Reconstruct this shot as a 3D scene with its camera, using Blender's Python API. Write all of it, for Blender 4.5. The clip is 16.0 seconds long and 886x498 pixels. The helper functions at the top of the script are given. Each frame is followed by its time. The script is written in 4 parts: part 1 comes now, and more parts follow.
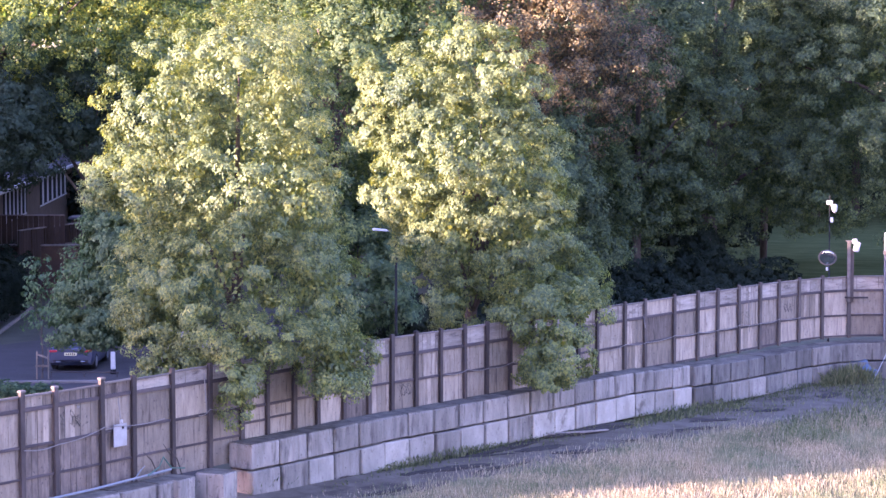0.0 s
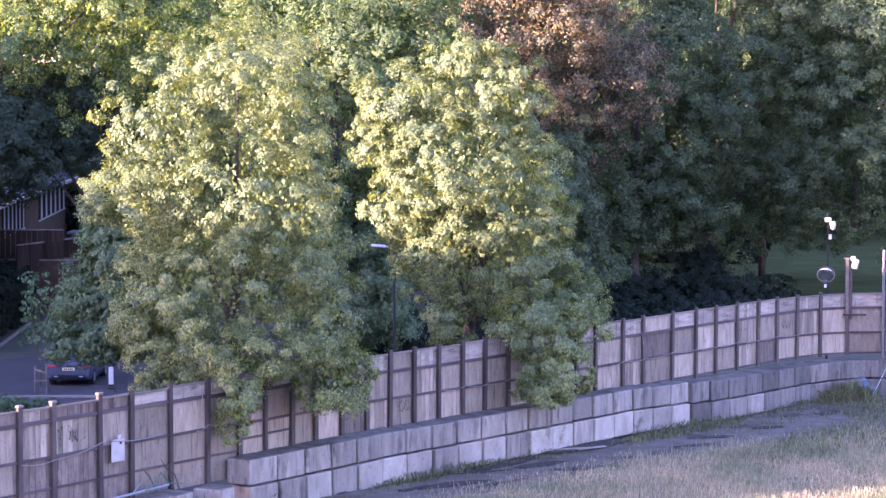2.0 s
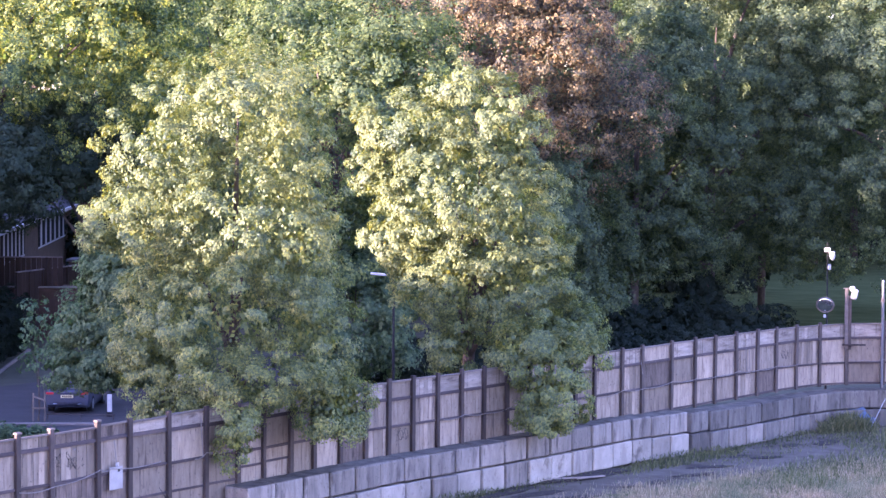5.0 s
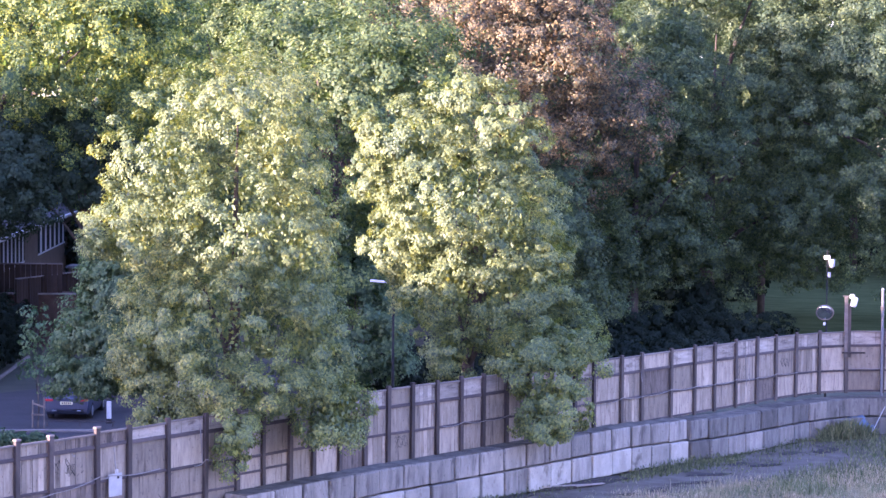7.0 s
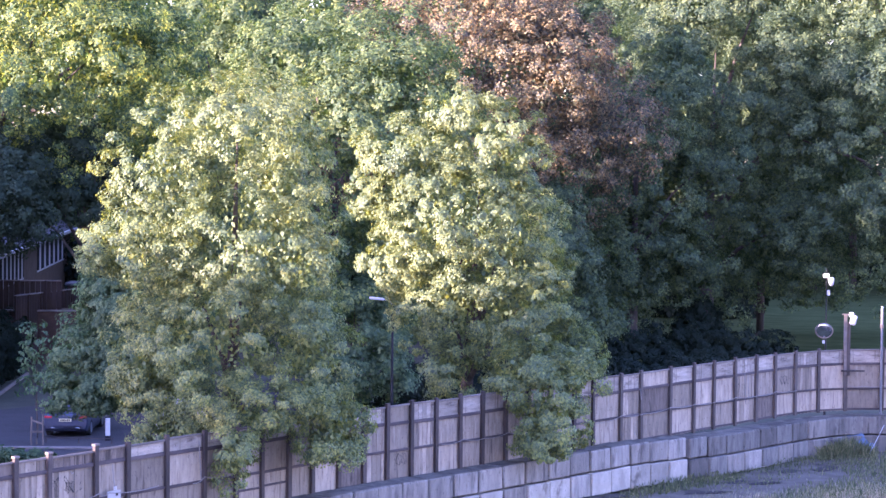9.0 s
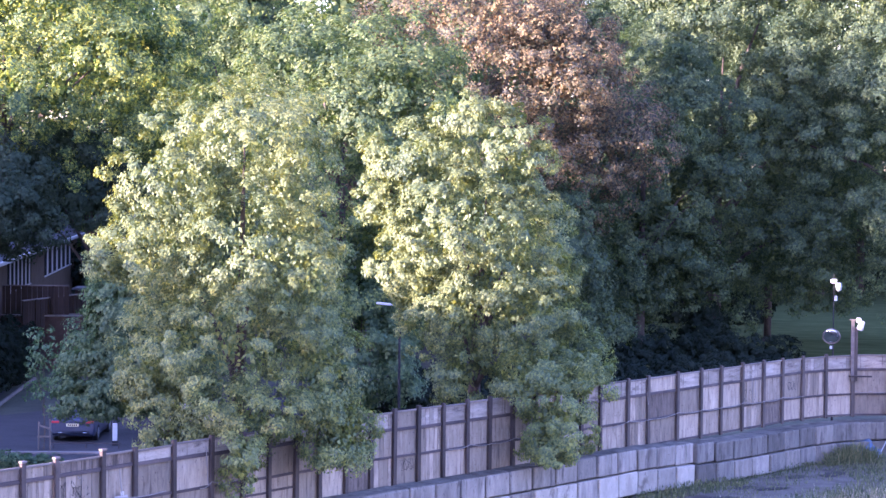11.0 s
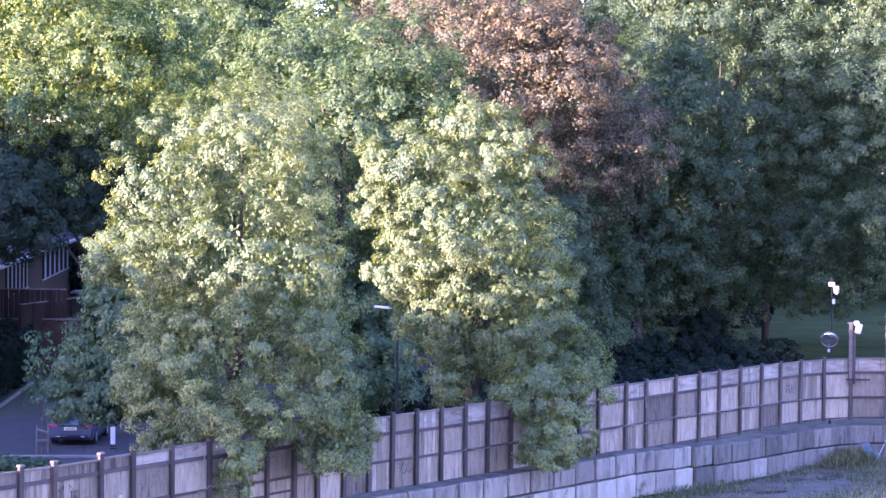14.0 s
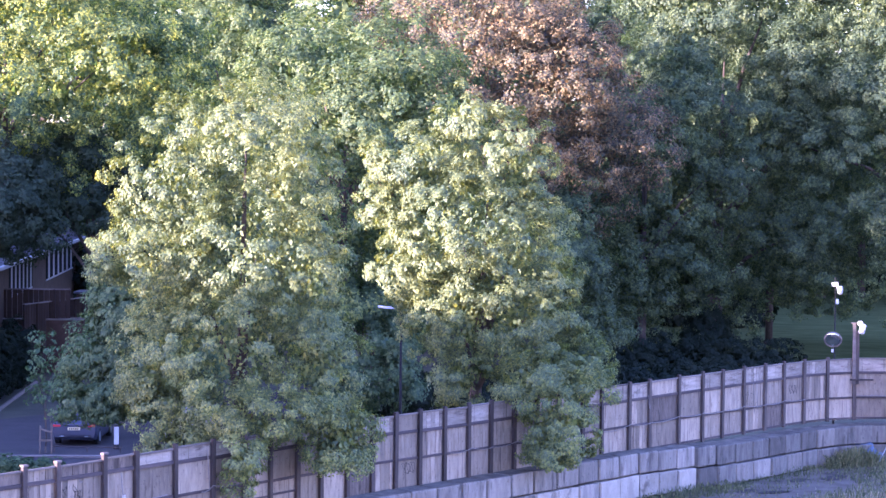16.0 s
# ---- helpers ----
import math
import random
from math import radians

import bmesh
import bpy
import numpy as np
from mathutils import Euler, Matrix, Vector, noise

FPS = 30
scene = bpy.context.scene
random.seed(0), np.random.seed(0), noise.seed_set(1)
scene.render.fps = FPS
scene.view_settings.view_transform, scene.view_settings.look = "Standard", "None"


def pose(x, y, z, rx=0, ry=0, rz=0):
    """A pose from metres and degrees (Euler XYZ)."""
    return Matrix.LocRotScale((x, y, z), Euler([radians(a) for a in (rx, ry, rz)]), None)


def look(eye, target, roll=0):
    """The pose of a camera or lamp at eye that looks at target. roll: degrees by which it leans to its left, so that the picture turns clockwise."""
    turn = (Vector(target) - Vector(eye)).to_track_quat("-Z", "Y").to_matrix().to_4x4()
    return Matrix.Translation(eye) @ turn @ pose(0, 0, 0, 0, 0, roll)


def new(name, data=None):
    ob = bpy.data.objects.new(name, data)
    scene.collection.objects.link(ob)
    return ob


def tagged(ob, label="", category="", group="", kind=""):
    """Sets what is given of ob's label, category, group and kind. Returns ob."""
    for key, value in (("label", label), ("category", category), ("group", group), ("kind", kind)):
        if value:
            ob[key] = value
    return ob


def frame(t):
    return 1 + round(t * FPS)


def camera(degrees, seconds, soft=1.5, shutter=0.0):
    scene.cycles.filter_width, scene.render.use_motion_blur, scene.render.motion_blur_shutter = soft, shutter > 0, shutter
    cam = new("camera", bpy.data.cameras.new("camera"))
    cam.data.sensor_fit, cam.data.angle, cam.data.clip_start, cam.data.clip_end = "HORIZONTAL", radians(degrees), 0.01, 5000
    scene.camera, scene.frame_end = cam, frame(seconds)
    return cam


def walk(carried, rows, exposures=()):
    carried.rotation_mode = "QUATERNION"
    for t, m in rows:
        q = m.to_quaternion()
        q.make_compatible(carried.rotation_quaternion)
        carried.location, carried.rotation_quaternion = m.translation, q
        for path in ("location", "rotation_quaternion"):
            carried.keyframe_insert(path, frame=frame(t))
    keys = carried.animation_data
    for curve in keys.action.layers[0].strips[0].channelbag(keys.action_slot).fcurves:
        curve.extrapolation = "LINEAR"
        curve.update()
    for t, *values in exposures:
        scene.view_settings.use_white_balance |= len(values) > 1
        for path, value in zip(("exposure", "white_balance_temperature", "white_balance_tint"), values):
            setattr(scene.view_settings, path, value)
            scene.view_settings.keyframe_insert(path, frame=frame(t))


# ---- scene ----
cam = camera(22.178, 16.0, soft=1.5)
EYE = 12.0
# seconds, yaw, pitch, roll of a camera that stands at a high window and tilts up by hand
ROWS = [
    (0.0, 0.000, -4.160, 0.000), (0.5, 0.021, -3.870, -0.098), (1.0, -0.032, -3.690, -0.170), (1.5, 0.034, -3.611, -0.183),
    (2.0, -0.027, -3.754, -0.169), (2.5, -0.077, -3.788, -0.147), (3.0, -0.065, -3.693, -0.158), (3.5, -0.157, -3.559, -0.196),
    (4.0, -0.113, -3.411, -0.226), (4.5, -0.046, -3.168, -0.331), (7.0, -0.033, -2.845, -0.468), (7.5, -0.052, -2.700, -0.482),
    (8.0, 0.014, -2.562, -0.525), (8.5, -0.113, -2.529, -0.526), (9.0, -0.047, -2.402, -0.559), (11.5, 0.147, -2.270, -0.574),
    (12.0, 0.125, -2.250, -0.544), (12.5, 0.168, -2.180, -0.598), (13.0, 0.039, -2.271, -0.550), (13.5, 0.013, -2.361, -0.497),
    (14.0, 0.081, -2.184, -0.547), (14.5, 0.101, -2.169, -0.566), (15.0, 0.069, -2.187, -0.573), (15.5, 0.146, -2.119, -0.544),
    (16.0, 0.169, -2.183, -0.550),
]
EXPOSURES = [(0.0, 3.46, 5270, 66), (4.5, 3.44, 5130, 65), (9.0, 3.44, 4960, 64), (16.0, 3.44, 4790, 65)]
walk(cam, [(t, pose(0, 0, EYE, 90 + pitch, roll, yaw)) for t, yaw, pitch, roll in ROWS], EXPOSURES)

# ---- light: a low evening sun from the left, a clear sky ----
SUN_FROM = Vector((-0.88, -0.47, 0.141)).normalized()
world = bpy.data.worlds.new("evening_sky")
scene.world = world
world.use_nodes = True
sky = world.node_tree.nodes.new("ShaderNodeTexSky")
sky.sky_type, sky.sun_disc = "NISHITA", False
sky.sun_elevation, sky.sun_rotation = math.asin(SUN_FROM.z), math.atan2(SUN_FROM.x, SUN_FROM.y)
world.node_tree.links.new(sky.outputs[0], world.node_tree.nodes["Background"].inputs[0])
world.node_tree.nodes["Background"].inputs[1].default_value = 0.15
sun = new("sun", bpy.data.lights.new("sun", "SUN"))
sun.data.energy, sun.data.angle, sun.data.color = 4.6, radians(0.55), (1.0, 0.79, 0.39)
sun.matrix_world = look(SUN_FROM * 100, (0, 0, 0))

# ---- materials ----


class Nodes:
    """A short way to wire a material."""

    def __init__(self, name):
        self.m = bpy.data.materials.new(name)
        self.m.use_nodes = True
        self.t = self.m.node_tree
        self.t.nodes.clear()
        self.out = self.t.nodes.new("ShaderNodeOutputMaterial")

    def add(self, kind, ins=None, **attrs):
        n = self.t.nodes.new(kind)
        for k, v in attrs.items():
            if k == "operation":
                n.operation = v
            elif k == "blend_type":
                n.blend_type = v
            elif k == "data_type":
                n.data_type = v
        for k, v in (ins or {}).items():
            if isinstance(v, bpy.types.NodeSocket):
                self.t.links.new(v, n.inputs[k])
            else:
                n.inputs[k].default_value = v
        return n

    def noise(self, vec, scale, detail=4.0, rough=0.6):
        return self.add("ShaderNodeTexNoise", {"Vector": vec, "Scale": scale, "Detail": detail, "Roughness": rough}).outputs["Fac"]

    def ramp(self, fac, stops):
        n = self.add("ShaderNodeValToRGB", {"Fac": fac})
        while len(n.color_ramp.elements) < len(stops):
            n.color_ramp.elements.new(0.5)
        for e, (p, c) in zip(n.color_ramp.elements, stops):
            e.position, e.color = p, (*c, 1.0) if len(c) == 3 else c
        return n.outputs["Color"]

    def mix(self, fac, a, b, how="MIX"):
        n = self.add("ShaderNodeMix", data_type="RGBA", blend_type=how)
        for i, v in ((0, fac), (6, a), (7, b)):
            if isinstance(v, bpy.types.NodeSocket):
                self.t.links.new(v, n.inputs[i])
            else:
                n.inputs[i].default_value = (*v, 1.0) if isinstance(v, tuple) and len(v) == 3 else v
        return n.outputs[2]

    def done(self, shader):
        self.t.links.new(shader, self.out.inputs["Surface"])
        return self.m


def surface(name, base, dark, scale=3.0, fine=40.0, rough=0.8, bump=0.3, stretch=(1, 1, 1), metal=0.0, spread=0.25, stain=None, stain_scale=0.6, stain_at=0.55, spec=0.2, streak=None, streak_at=0.52):
    """Grain and blotches at two scales, with relief; stain lays a third colour in worn patches, streak in rain runs down the face."""
    n = Nodes(name)
    co = n.add("ShaderNodeTexCoord").outputs["Object"]
    rnd = n.add("ShaderNodeObjectInfo").outputs["Random"]
    shift = n.add("ShaderNodeVectorMath", {0: co, 1: n.add("ShaderNodeCombineXYZ", {0: n.add("ShaderNodeMath", {0: rnd, 1: 37.0}, operation="MULTIPLY").outputs[0], 2: n.add("ShaderNodeMath", {0: rnd, 1: 11.0}, operation="MULTIPLY").outputs[0]}).outputs[0]}, operation="ADD").outputs[0]
    vec = n.add("ShaderNodeMapping", {"Vector": shift, "Scale": stretch}).outputs[0]
    big, small = n.noise(vec, scale), n.noise(vec, fine, 3.0, 0.7)
    col = n.mix(n.ramp(big, [(0.32, (0, 0, 0)), (0.68, (1, 1, 1))]), dark, base)
    col = n.mix(n.ramp(small, [(0.35, (0, 0, 0)), (0.75, (1, 1, 1))]), col, n.mix(0.5, col, dark), "MIX")
    if stain:
        patch = n.ramp(n.noise(vec, stain_scale, 5.0, 0.65), [(stain_at, (0, 0, 0)), (stain_at + 0.12, (1, 1, 1))])
        col = n.mix(patch, col, stain)
    if streak:
        runs = n.add("ShaderNodeMapping", {"Vector": shift, "Scale": (9.0, 9.0, 0.55)}).outputs[0]
        run = n.ramp(n.noise(runs, 1.0, 6.0, 0.6), [(streak_at, (0, 0, 0)), (streak_at + 0.1, (0.85, 0.85, 0.85))])
        col = n.mix(run, col, streak)
        speck = n.ramp(n.noise(shift, 9.0, 5.0, 0.7), [(0.60, (0, 0, 0)), (0.66, (0.8, 0.8, 0.8))])
        col = n.mix(speck, col, streak)
    tone = n.ramp(rnd, [(0.0, (1 - spread,) * 3), (1.0, (1 + spread * 0.4,) * 3)])
    col = n.mix(1.0, col, tone, "MULTIPLY")
    bumped = n.add("ShaderNodeBump", {"Strength": bump, "Distance": 0.02, "Height": small}).outputs[0]
    return n.done(n.add("ShaderNodeBsdfPrincipled", {"Base Color": col, "Roughness": rough, "Metallic": metal, "Specular IOR Level": spec, "Normal": bumped}).outputs[0])


def leaf_material(name, colours, through_col, glow=0.4, gloss=0.18, patch=0.25):
    """Leaves: each takes its own tone, whole boughs drift in hue, light passes through the blade."""
    n = Nodes(name)
    isl = n.add("ShaderNodeNewGeometry").outputs["Random Per Island"]
    co = n.add("ShaderNodeTexCoord").outputs["Object"]
    step = 1.0 / (len(colours) - 1)
    col = n.ramp(isl, [(i * step, c) for i, c in enumerate(colours)])
    bough = n.ramp(n.noise(co, patch, 3.0), [(0.35, (0.72, 0.78, 0.80)), (0.65, (1.15, 1.1, 1.0))])
    col = n.mix(1.0, col, bough, "MULTIPLY")
    trans = n.mix(1.0, col, through_col, "MULTIPLY")
    a = n.add("ShaderNodeBsdfDiffuse", {"Color": col}).outputs[0]
    b = n.add("ShaderNodeBsdfTranslucent", {"Color": trans}).outputs[0]
    ab = n.add("ShaderNodeMixShader", {0: glow, 1: a, 2: b}).outputs[0]
    g = n.add("ShaderNodeBsdfGlossy", {"Color": (0.8, 0.85, 0.85, 1), "Roughness": 0.6}).outputs[0]
    return n.done(n.add("ShaderNodeMixShader", {0: gloss * 0.1, 1: ab, 2: g}).outputs[0])


def plain(name, col, rough=0.5, metal=0.0, **extra):
    n = Nodes(name)
    co = n.add("ShaderNodeTexCoord").outputs["Object"]
    c = n.mix(n.ramp(n.noise(co, 6.0), [(0.35, (0, 0, 0)), (0.7, (1, 1, 1))]), tuple(v * 0.82 for v in col), col)
    return n.done(n.add("ShaderNodeBsdfPrincipled", {"Base Color": c, "Roughness": rough, "Metallic": metal, **extra}).outputs[0])


LIME_LEAF = leaf_material("lime_leaf", [(0.062, 0.098, 0.056), (0.132, 0.174, 0.078), (0.228, 0.264, 0.08)], (1.85, 1.58, 0.28), 0.35, 0.3)
# Dark leaf colour that holds the shade of the plane's lower crown.
SHADE_LEAF = leaf_material("shade_leaf", [(0.03, 0.048, 0.032), (0.056, 0.08, 0.048)], (1.1, 1.2, 0.7), 0.2, 0.1)
DARK_LEAF = leaf_material("field_maple_leaf", [(0.045, 0.084, 0.044), (0.08, 0.124, 0.06), (0.13, 0.175, 0.08)], (1.1, 1.4, 0.6), 0.33, 0.2)
PLANE_LEAF = leaf_material("plane_leaf", [(0.046, 0.086, 0.042), (0.105, 0.155, 0.052), (0.37, 0.39, 0.07)], (1.5, 1.5, 0.5), 0.45, 0.2)
MID_LEAF = leaf_material("sycamore_leaf", [(0.042, 0.076, 0.04), (0.084, 0.126, 0.05), (0.175, 0.212, 0.06)], (1.35, 1.45, 0.55), 0.42, 0.2)
COPPER_LEAF = leaf_material("copper_beech_leaf", [(0.042, 0.046, 0.04), (0.08, 0.074, 0.048), (0.255, 0.182, 0.082), (0.07, 0.088, 0.05)], (1.4, 1.1, 0.8), 0.32, 0.2)
DEEP_LEAF = leaf_material("chestnut_leaf", [(0.04, 0.066, 0.04), (0.074, 0.108, 0.056), (0.135, 0.172, 0.066)], (1.35, 1.4, 0.55), 0.36, 0.15)
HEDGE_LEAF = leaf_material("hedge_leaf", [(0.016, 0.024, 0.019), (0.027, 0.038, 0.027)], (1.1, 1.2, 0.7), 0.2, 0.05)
BARK = surface("bark", (0.13, 0.105, 0.085), (0.05, 0.04, 0.035), 4.0, 30.0, 0.95, 0.8, (1, 1, 0.25))
PLY = surface("weathered_plywood", (0.38, 0.312, 0.238), (0.221, 0.176, 0.135), 2.2, 30.0, 0.85, 0.4, (2.2, 1, 0.55), spread=0.45, stain=(0.115, 0.085, 0.068), stain_scale=1.5, stain_at=0.59, streak=(0.102, 0.078, 0.064), streak_at=0.56)
PLY_MOULD = surface("mould_darkened_plywood", (0.228, 0.180, 0.144), (0.101, 0.079, 0.065), 2.6, 30.0, 0.9, 0.5, (2.0, 1, 0.6), spread=0.3, stain=(0.063, 0.049, 0.041), stain_scale=1.5, stain_at=0.55, streak=(0.051, 0.041, 0.035), streak_at=0.55)
PLY_GREY = surface("silvered_plywood", (0.398, 0.341, 0.286), (0.190, 0.158, 0.129), 2.4, 34.0, 0.85, 0.4, (0.5, 1, 2.4), spread=0.3, stain=(0.104, 0.079, 0.066), stain_scale=1.6, stain_at=0.55, streak=(0.087, 0.068, 0.057), streak_at=0.58)
POST_PALE = surface("greyed_post_timber", (0.115, 0.092, 0.08), (0.052, 0.042, 0.038), 3.0, 30.0, 0.85, 0.3, (1, 1, 0.3))
POST = surface("dark_steel", (0.08, 0.062, 0.056), (0.038, 0.03, 0.028), 3.0, 30.0, 0.7, 0.3, (1, 1, 0.4), stain=(0.10, 0.075, 0.07))
RAIL = surface("dark_timber", (0.10, 0.078, 0.075), (0.05, 0.04, 0.042), 3.0, 30.0, 0.85, 0.4, (0.3, 1, 1))
CAP = surface("grey_timber", (0.215, 0.182, 0.162), (0.11, 0.094, 0.085), 3.0, 30.0, 0.85, 0.4, (0.3, 1, 1))
CONCRETE = surface("streaked_concrete", (0.305, 0.272, 0.234), (0.157, 0.140, 0.122), 1.8, 24.0, 0.9, 0.5, (2.2, 2.2, 0.5), spread=0.3, stain=(0.099, 0.087, 0.078), stain_scale=1.7, stain_at=0.56, streak=(0.078, 0.068, 0.063), streak_at=0.61)
CONCRETE_CLEAN = surface("pale_concrete", (0.372, 0.336, 0.288), (0.234, 0.210, 0.180), 1.6, 24.0, 0.9, 0.5, (1.2, 1.2, 0.8), spread=0.3, stain=(0.138, 0.120, 0.100), stain_scale=1.5, stain_at=0.58, streak=(0.130, 0.113, 0.099), streak_at=0.64)
# Darker mix for most blocks right of x = 8.4.
CONCRETE_DARK = surface("dark_concrete", (0.200, 0.185, 0.162), (0.098, 0.090, 0.082), 1.8, 24.0, 0.9, 0.5, (2.2, 2.2, 0.5), spread=0.4, stain=(0.068, 0.061, 0.056), stain_scale=1.7, stain_at=0.54, streak=(0.055, 0.049, 0.046), streak_at=0.61)
MOSS = surface("moss_and_dirt", (0.19, 0.17, 0.142), (0.085, 0.077, 0.065), 2.5, 24.0, 0.95, 0.6, spec=0.05)
TARMAC = surface("old_tarmac", (0.157, 0.138, 0.109), (0.090, 0.078, 0.061), 1.2, 14.0, 0.95, 0.5, spec=0.05, stain=(0.063, 0.053, 0.044), stain_scale=0.5, stain_at=0.54)
# Base colour lowered to carry part of the maple's shade on the street.
PAVING = surface("shade_darkened_paving", (0.056, 0.05, 0.05), (0.034, 0.031, 0.032), 0.6, 14.0, 0.85, 0.3, stain=(0.05, 0.05, 0.05), stain_scale=0.3, stain_at=0.6)
EARTH = surface("shaded_earth", (0.075, 0.08, 0.05), (0.04, 0.042, 0.03), 0.4, 8.0, 0.95, 0.4)
LAWN = surface("mown_lawn", (0.105, 0.128, 0.05), (0.06, 0.075, 0.03), 0.8, 6.0, 1.0, 0.5, (0.5, 1, 1), spec=0.0)
BRICK = surface("brown_brick", (0.12, 0.072, 0.055), (0.075, 0.047, 0.038), 2.0, 25.0, 0.9, 0.4)

# ---- building helpers ----


def link(name, bm, material, parent=None, label="", smooth=False):
    me = bpy.data.meshes.new(name)
    bm.to_mesh(me)
    bm.free()
    me.materials.append(material)
    if smooth:
        for p in me.polygons:
            p.use_smooth = True
    ob = new(name, me)
    if parent is not None:
        ob.parent = parent
    if label:
        tagged(ob, label)
    return ob


def part(name, bm, material, parent, label="", smooth=False):
    return link(name, bm, material, parent, label, smooth)


def empty(name, m, label="", category="", group="", kind=""):
    ob = new(name)
    ob.matrix_basis = m
    return tagged(ob, label, category, group, kind)


def box(bm, size, at=(0, 0, 0), bevel=0.0, turn=None):
    m = Matrix.Translation(at) @ (turn or Matrix()) @ Matrix.Diagonal((*size, 1))
    made = bmesh.ops.create_cube(bm, size=1, matrix=m)
    if bevel:
        edges = {e for v in made["verts"] for e in v.link_edges}
        bmesh.ops.bevel(bm, geom=list(edges), offset=bevel, segments=1, affect="EDGES", profile=0.5)
    return bm


def boxed(size, at=(0, 0, 0), bevel=0.0, turn=None):
    return box(bmesh.new(), size, at, bevel, turn)


def tube(bm, pts, radii, seg=8, cap=True):
    """A tapering tube along points."""
    rings = []
    for i, p in enumerate(pts):
        p = Vector(p)
        a, b = Vector(pts[max(i - 1, 0)]), Vector(pts[min(i + 1, len(pts) - 1)])
        q = (b - a).to_track_quat("Z", "Y")
        r = radii[i] if hasattr(radii, "__len__") else radii
        rings.append([bm.verts.new(p + q @ Vector((r * math.cos(k * math.tau / seg), r * math.sin(k * math.tau / seg), 0))) for k in range(seg)])
    for lo, hi in zip(rings, rings[1:]):
        for k in range(seg):
            bm.faces.new((lo[k], lo[(k + 1) % seg], hi[(k + 1) % seg], hi[k]))
    if cap:
        bm.faces.new(rings[0][::-1])
        bm.faces.new(rings[-1])
    return bm


def tubed(pts, radii, seg=8):
    return tube(bmesh.new(), pts, radii, seg)


def quads(name, verts, material, parent=None):
    """One mesh of loose faces from an array of shape (n, corners, 3)."""
    n, k = verts.shape[:2]
    me = bpy.data.meshes.new(name)
    me.vertices.add(k * n)
    me.loops.add(k * n)
    me.polygons.add(n)
    me.vertices.foreach_set("co", np.ascontiguousarray(verts, dtype=np.float32).ravel())
    me.loops.foreach_set("vertex_index", np.arange(k * n, dtype=np.int32))
    me.polygons.foreach_set("loop_start", np.arange(0, k * n, k, dtype=np.int32))
    me.update(calc_edges=True)
    me.materials.append(material)
    ob = new(name, me)
    if parent is not None:
        ob.parent = parent
    return ob


def unit(v):
    return v / np.maximum(np.linalg.norm(v, axis=-1, keepdims=True), 1e-9)


def leaves(rng, centres, normals, size, corners=4):
    """Leaf blades round centres: folded diamonds, or plain triangles for far trees."""
    n = len(centres)
    hang = rng.normal(scale=0.55, size=(n, 3)) + np.array((0.0, 0.0, -1.0))
    t = unit(hang - normals * np.sum(hang * normals, axis=1, keepdims=True))
    b = np.cross(normals, t)
    s = size * rng.uniform(0.6, 1.3, (n, 1))
    if corners == 3:
        return np.stack([centres - t * s * 0.55, centres + t * s * 0.35 + b * s * 0.48, centres + t * s * 0.35 - b * s * 0.48], axis=1)
    fold = normals * s * 0.12
    return np.stack([centres - t * s * 0.55, centres + b * s * 0.40 - t * s * 0.12 + fold, centres + t * s * 0.68, centres - b * s * 0.40 - t * s * 0.12 + fold], axis=1)


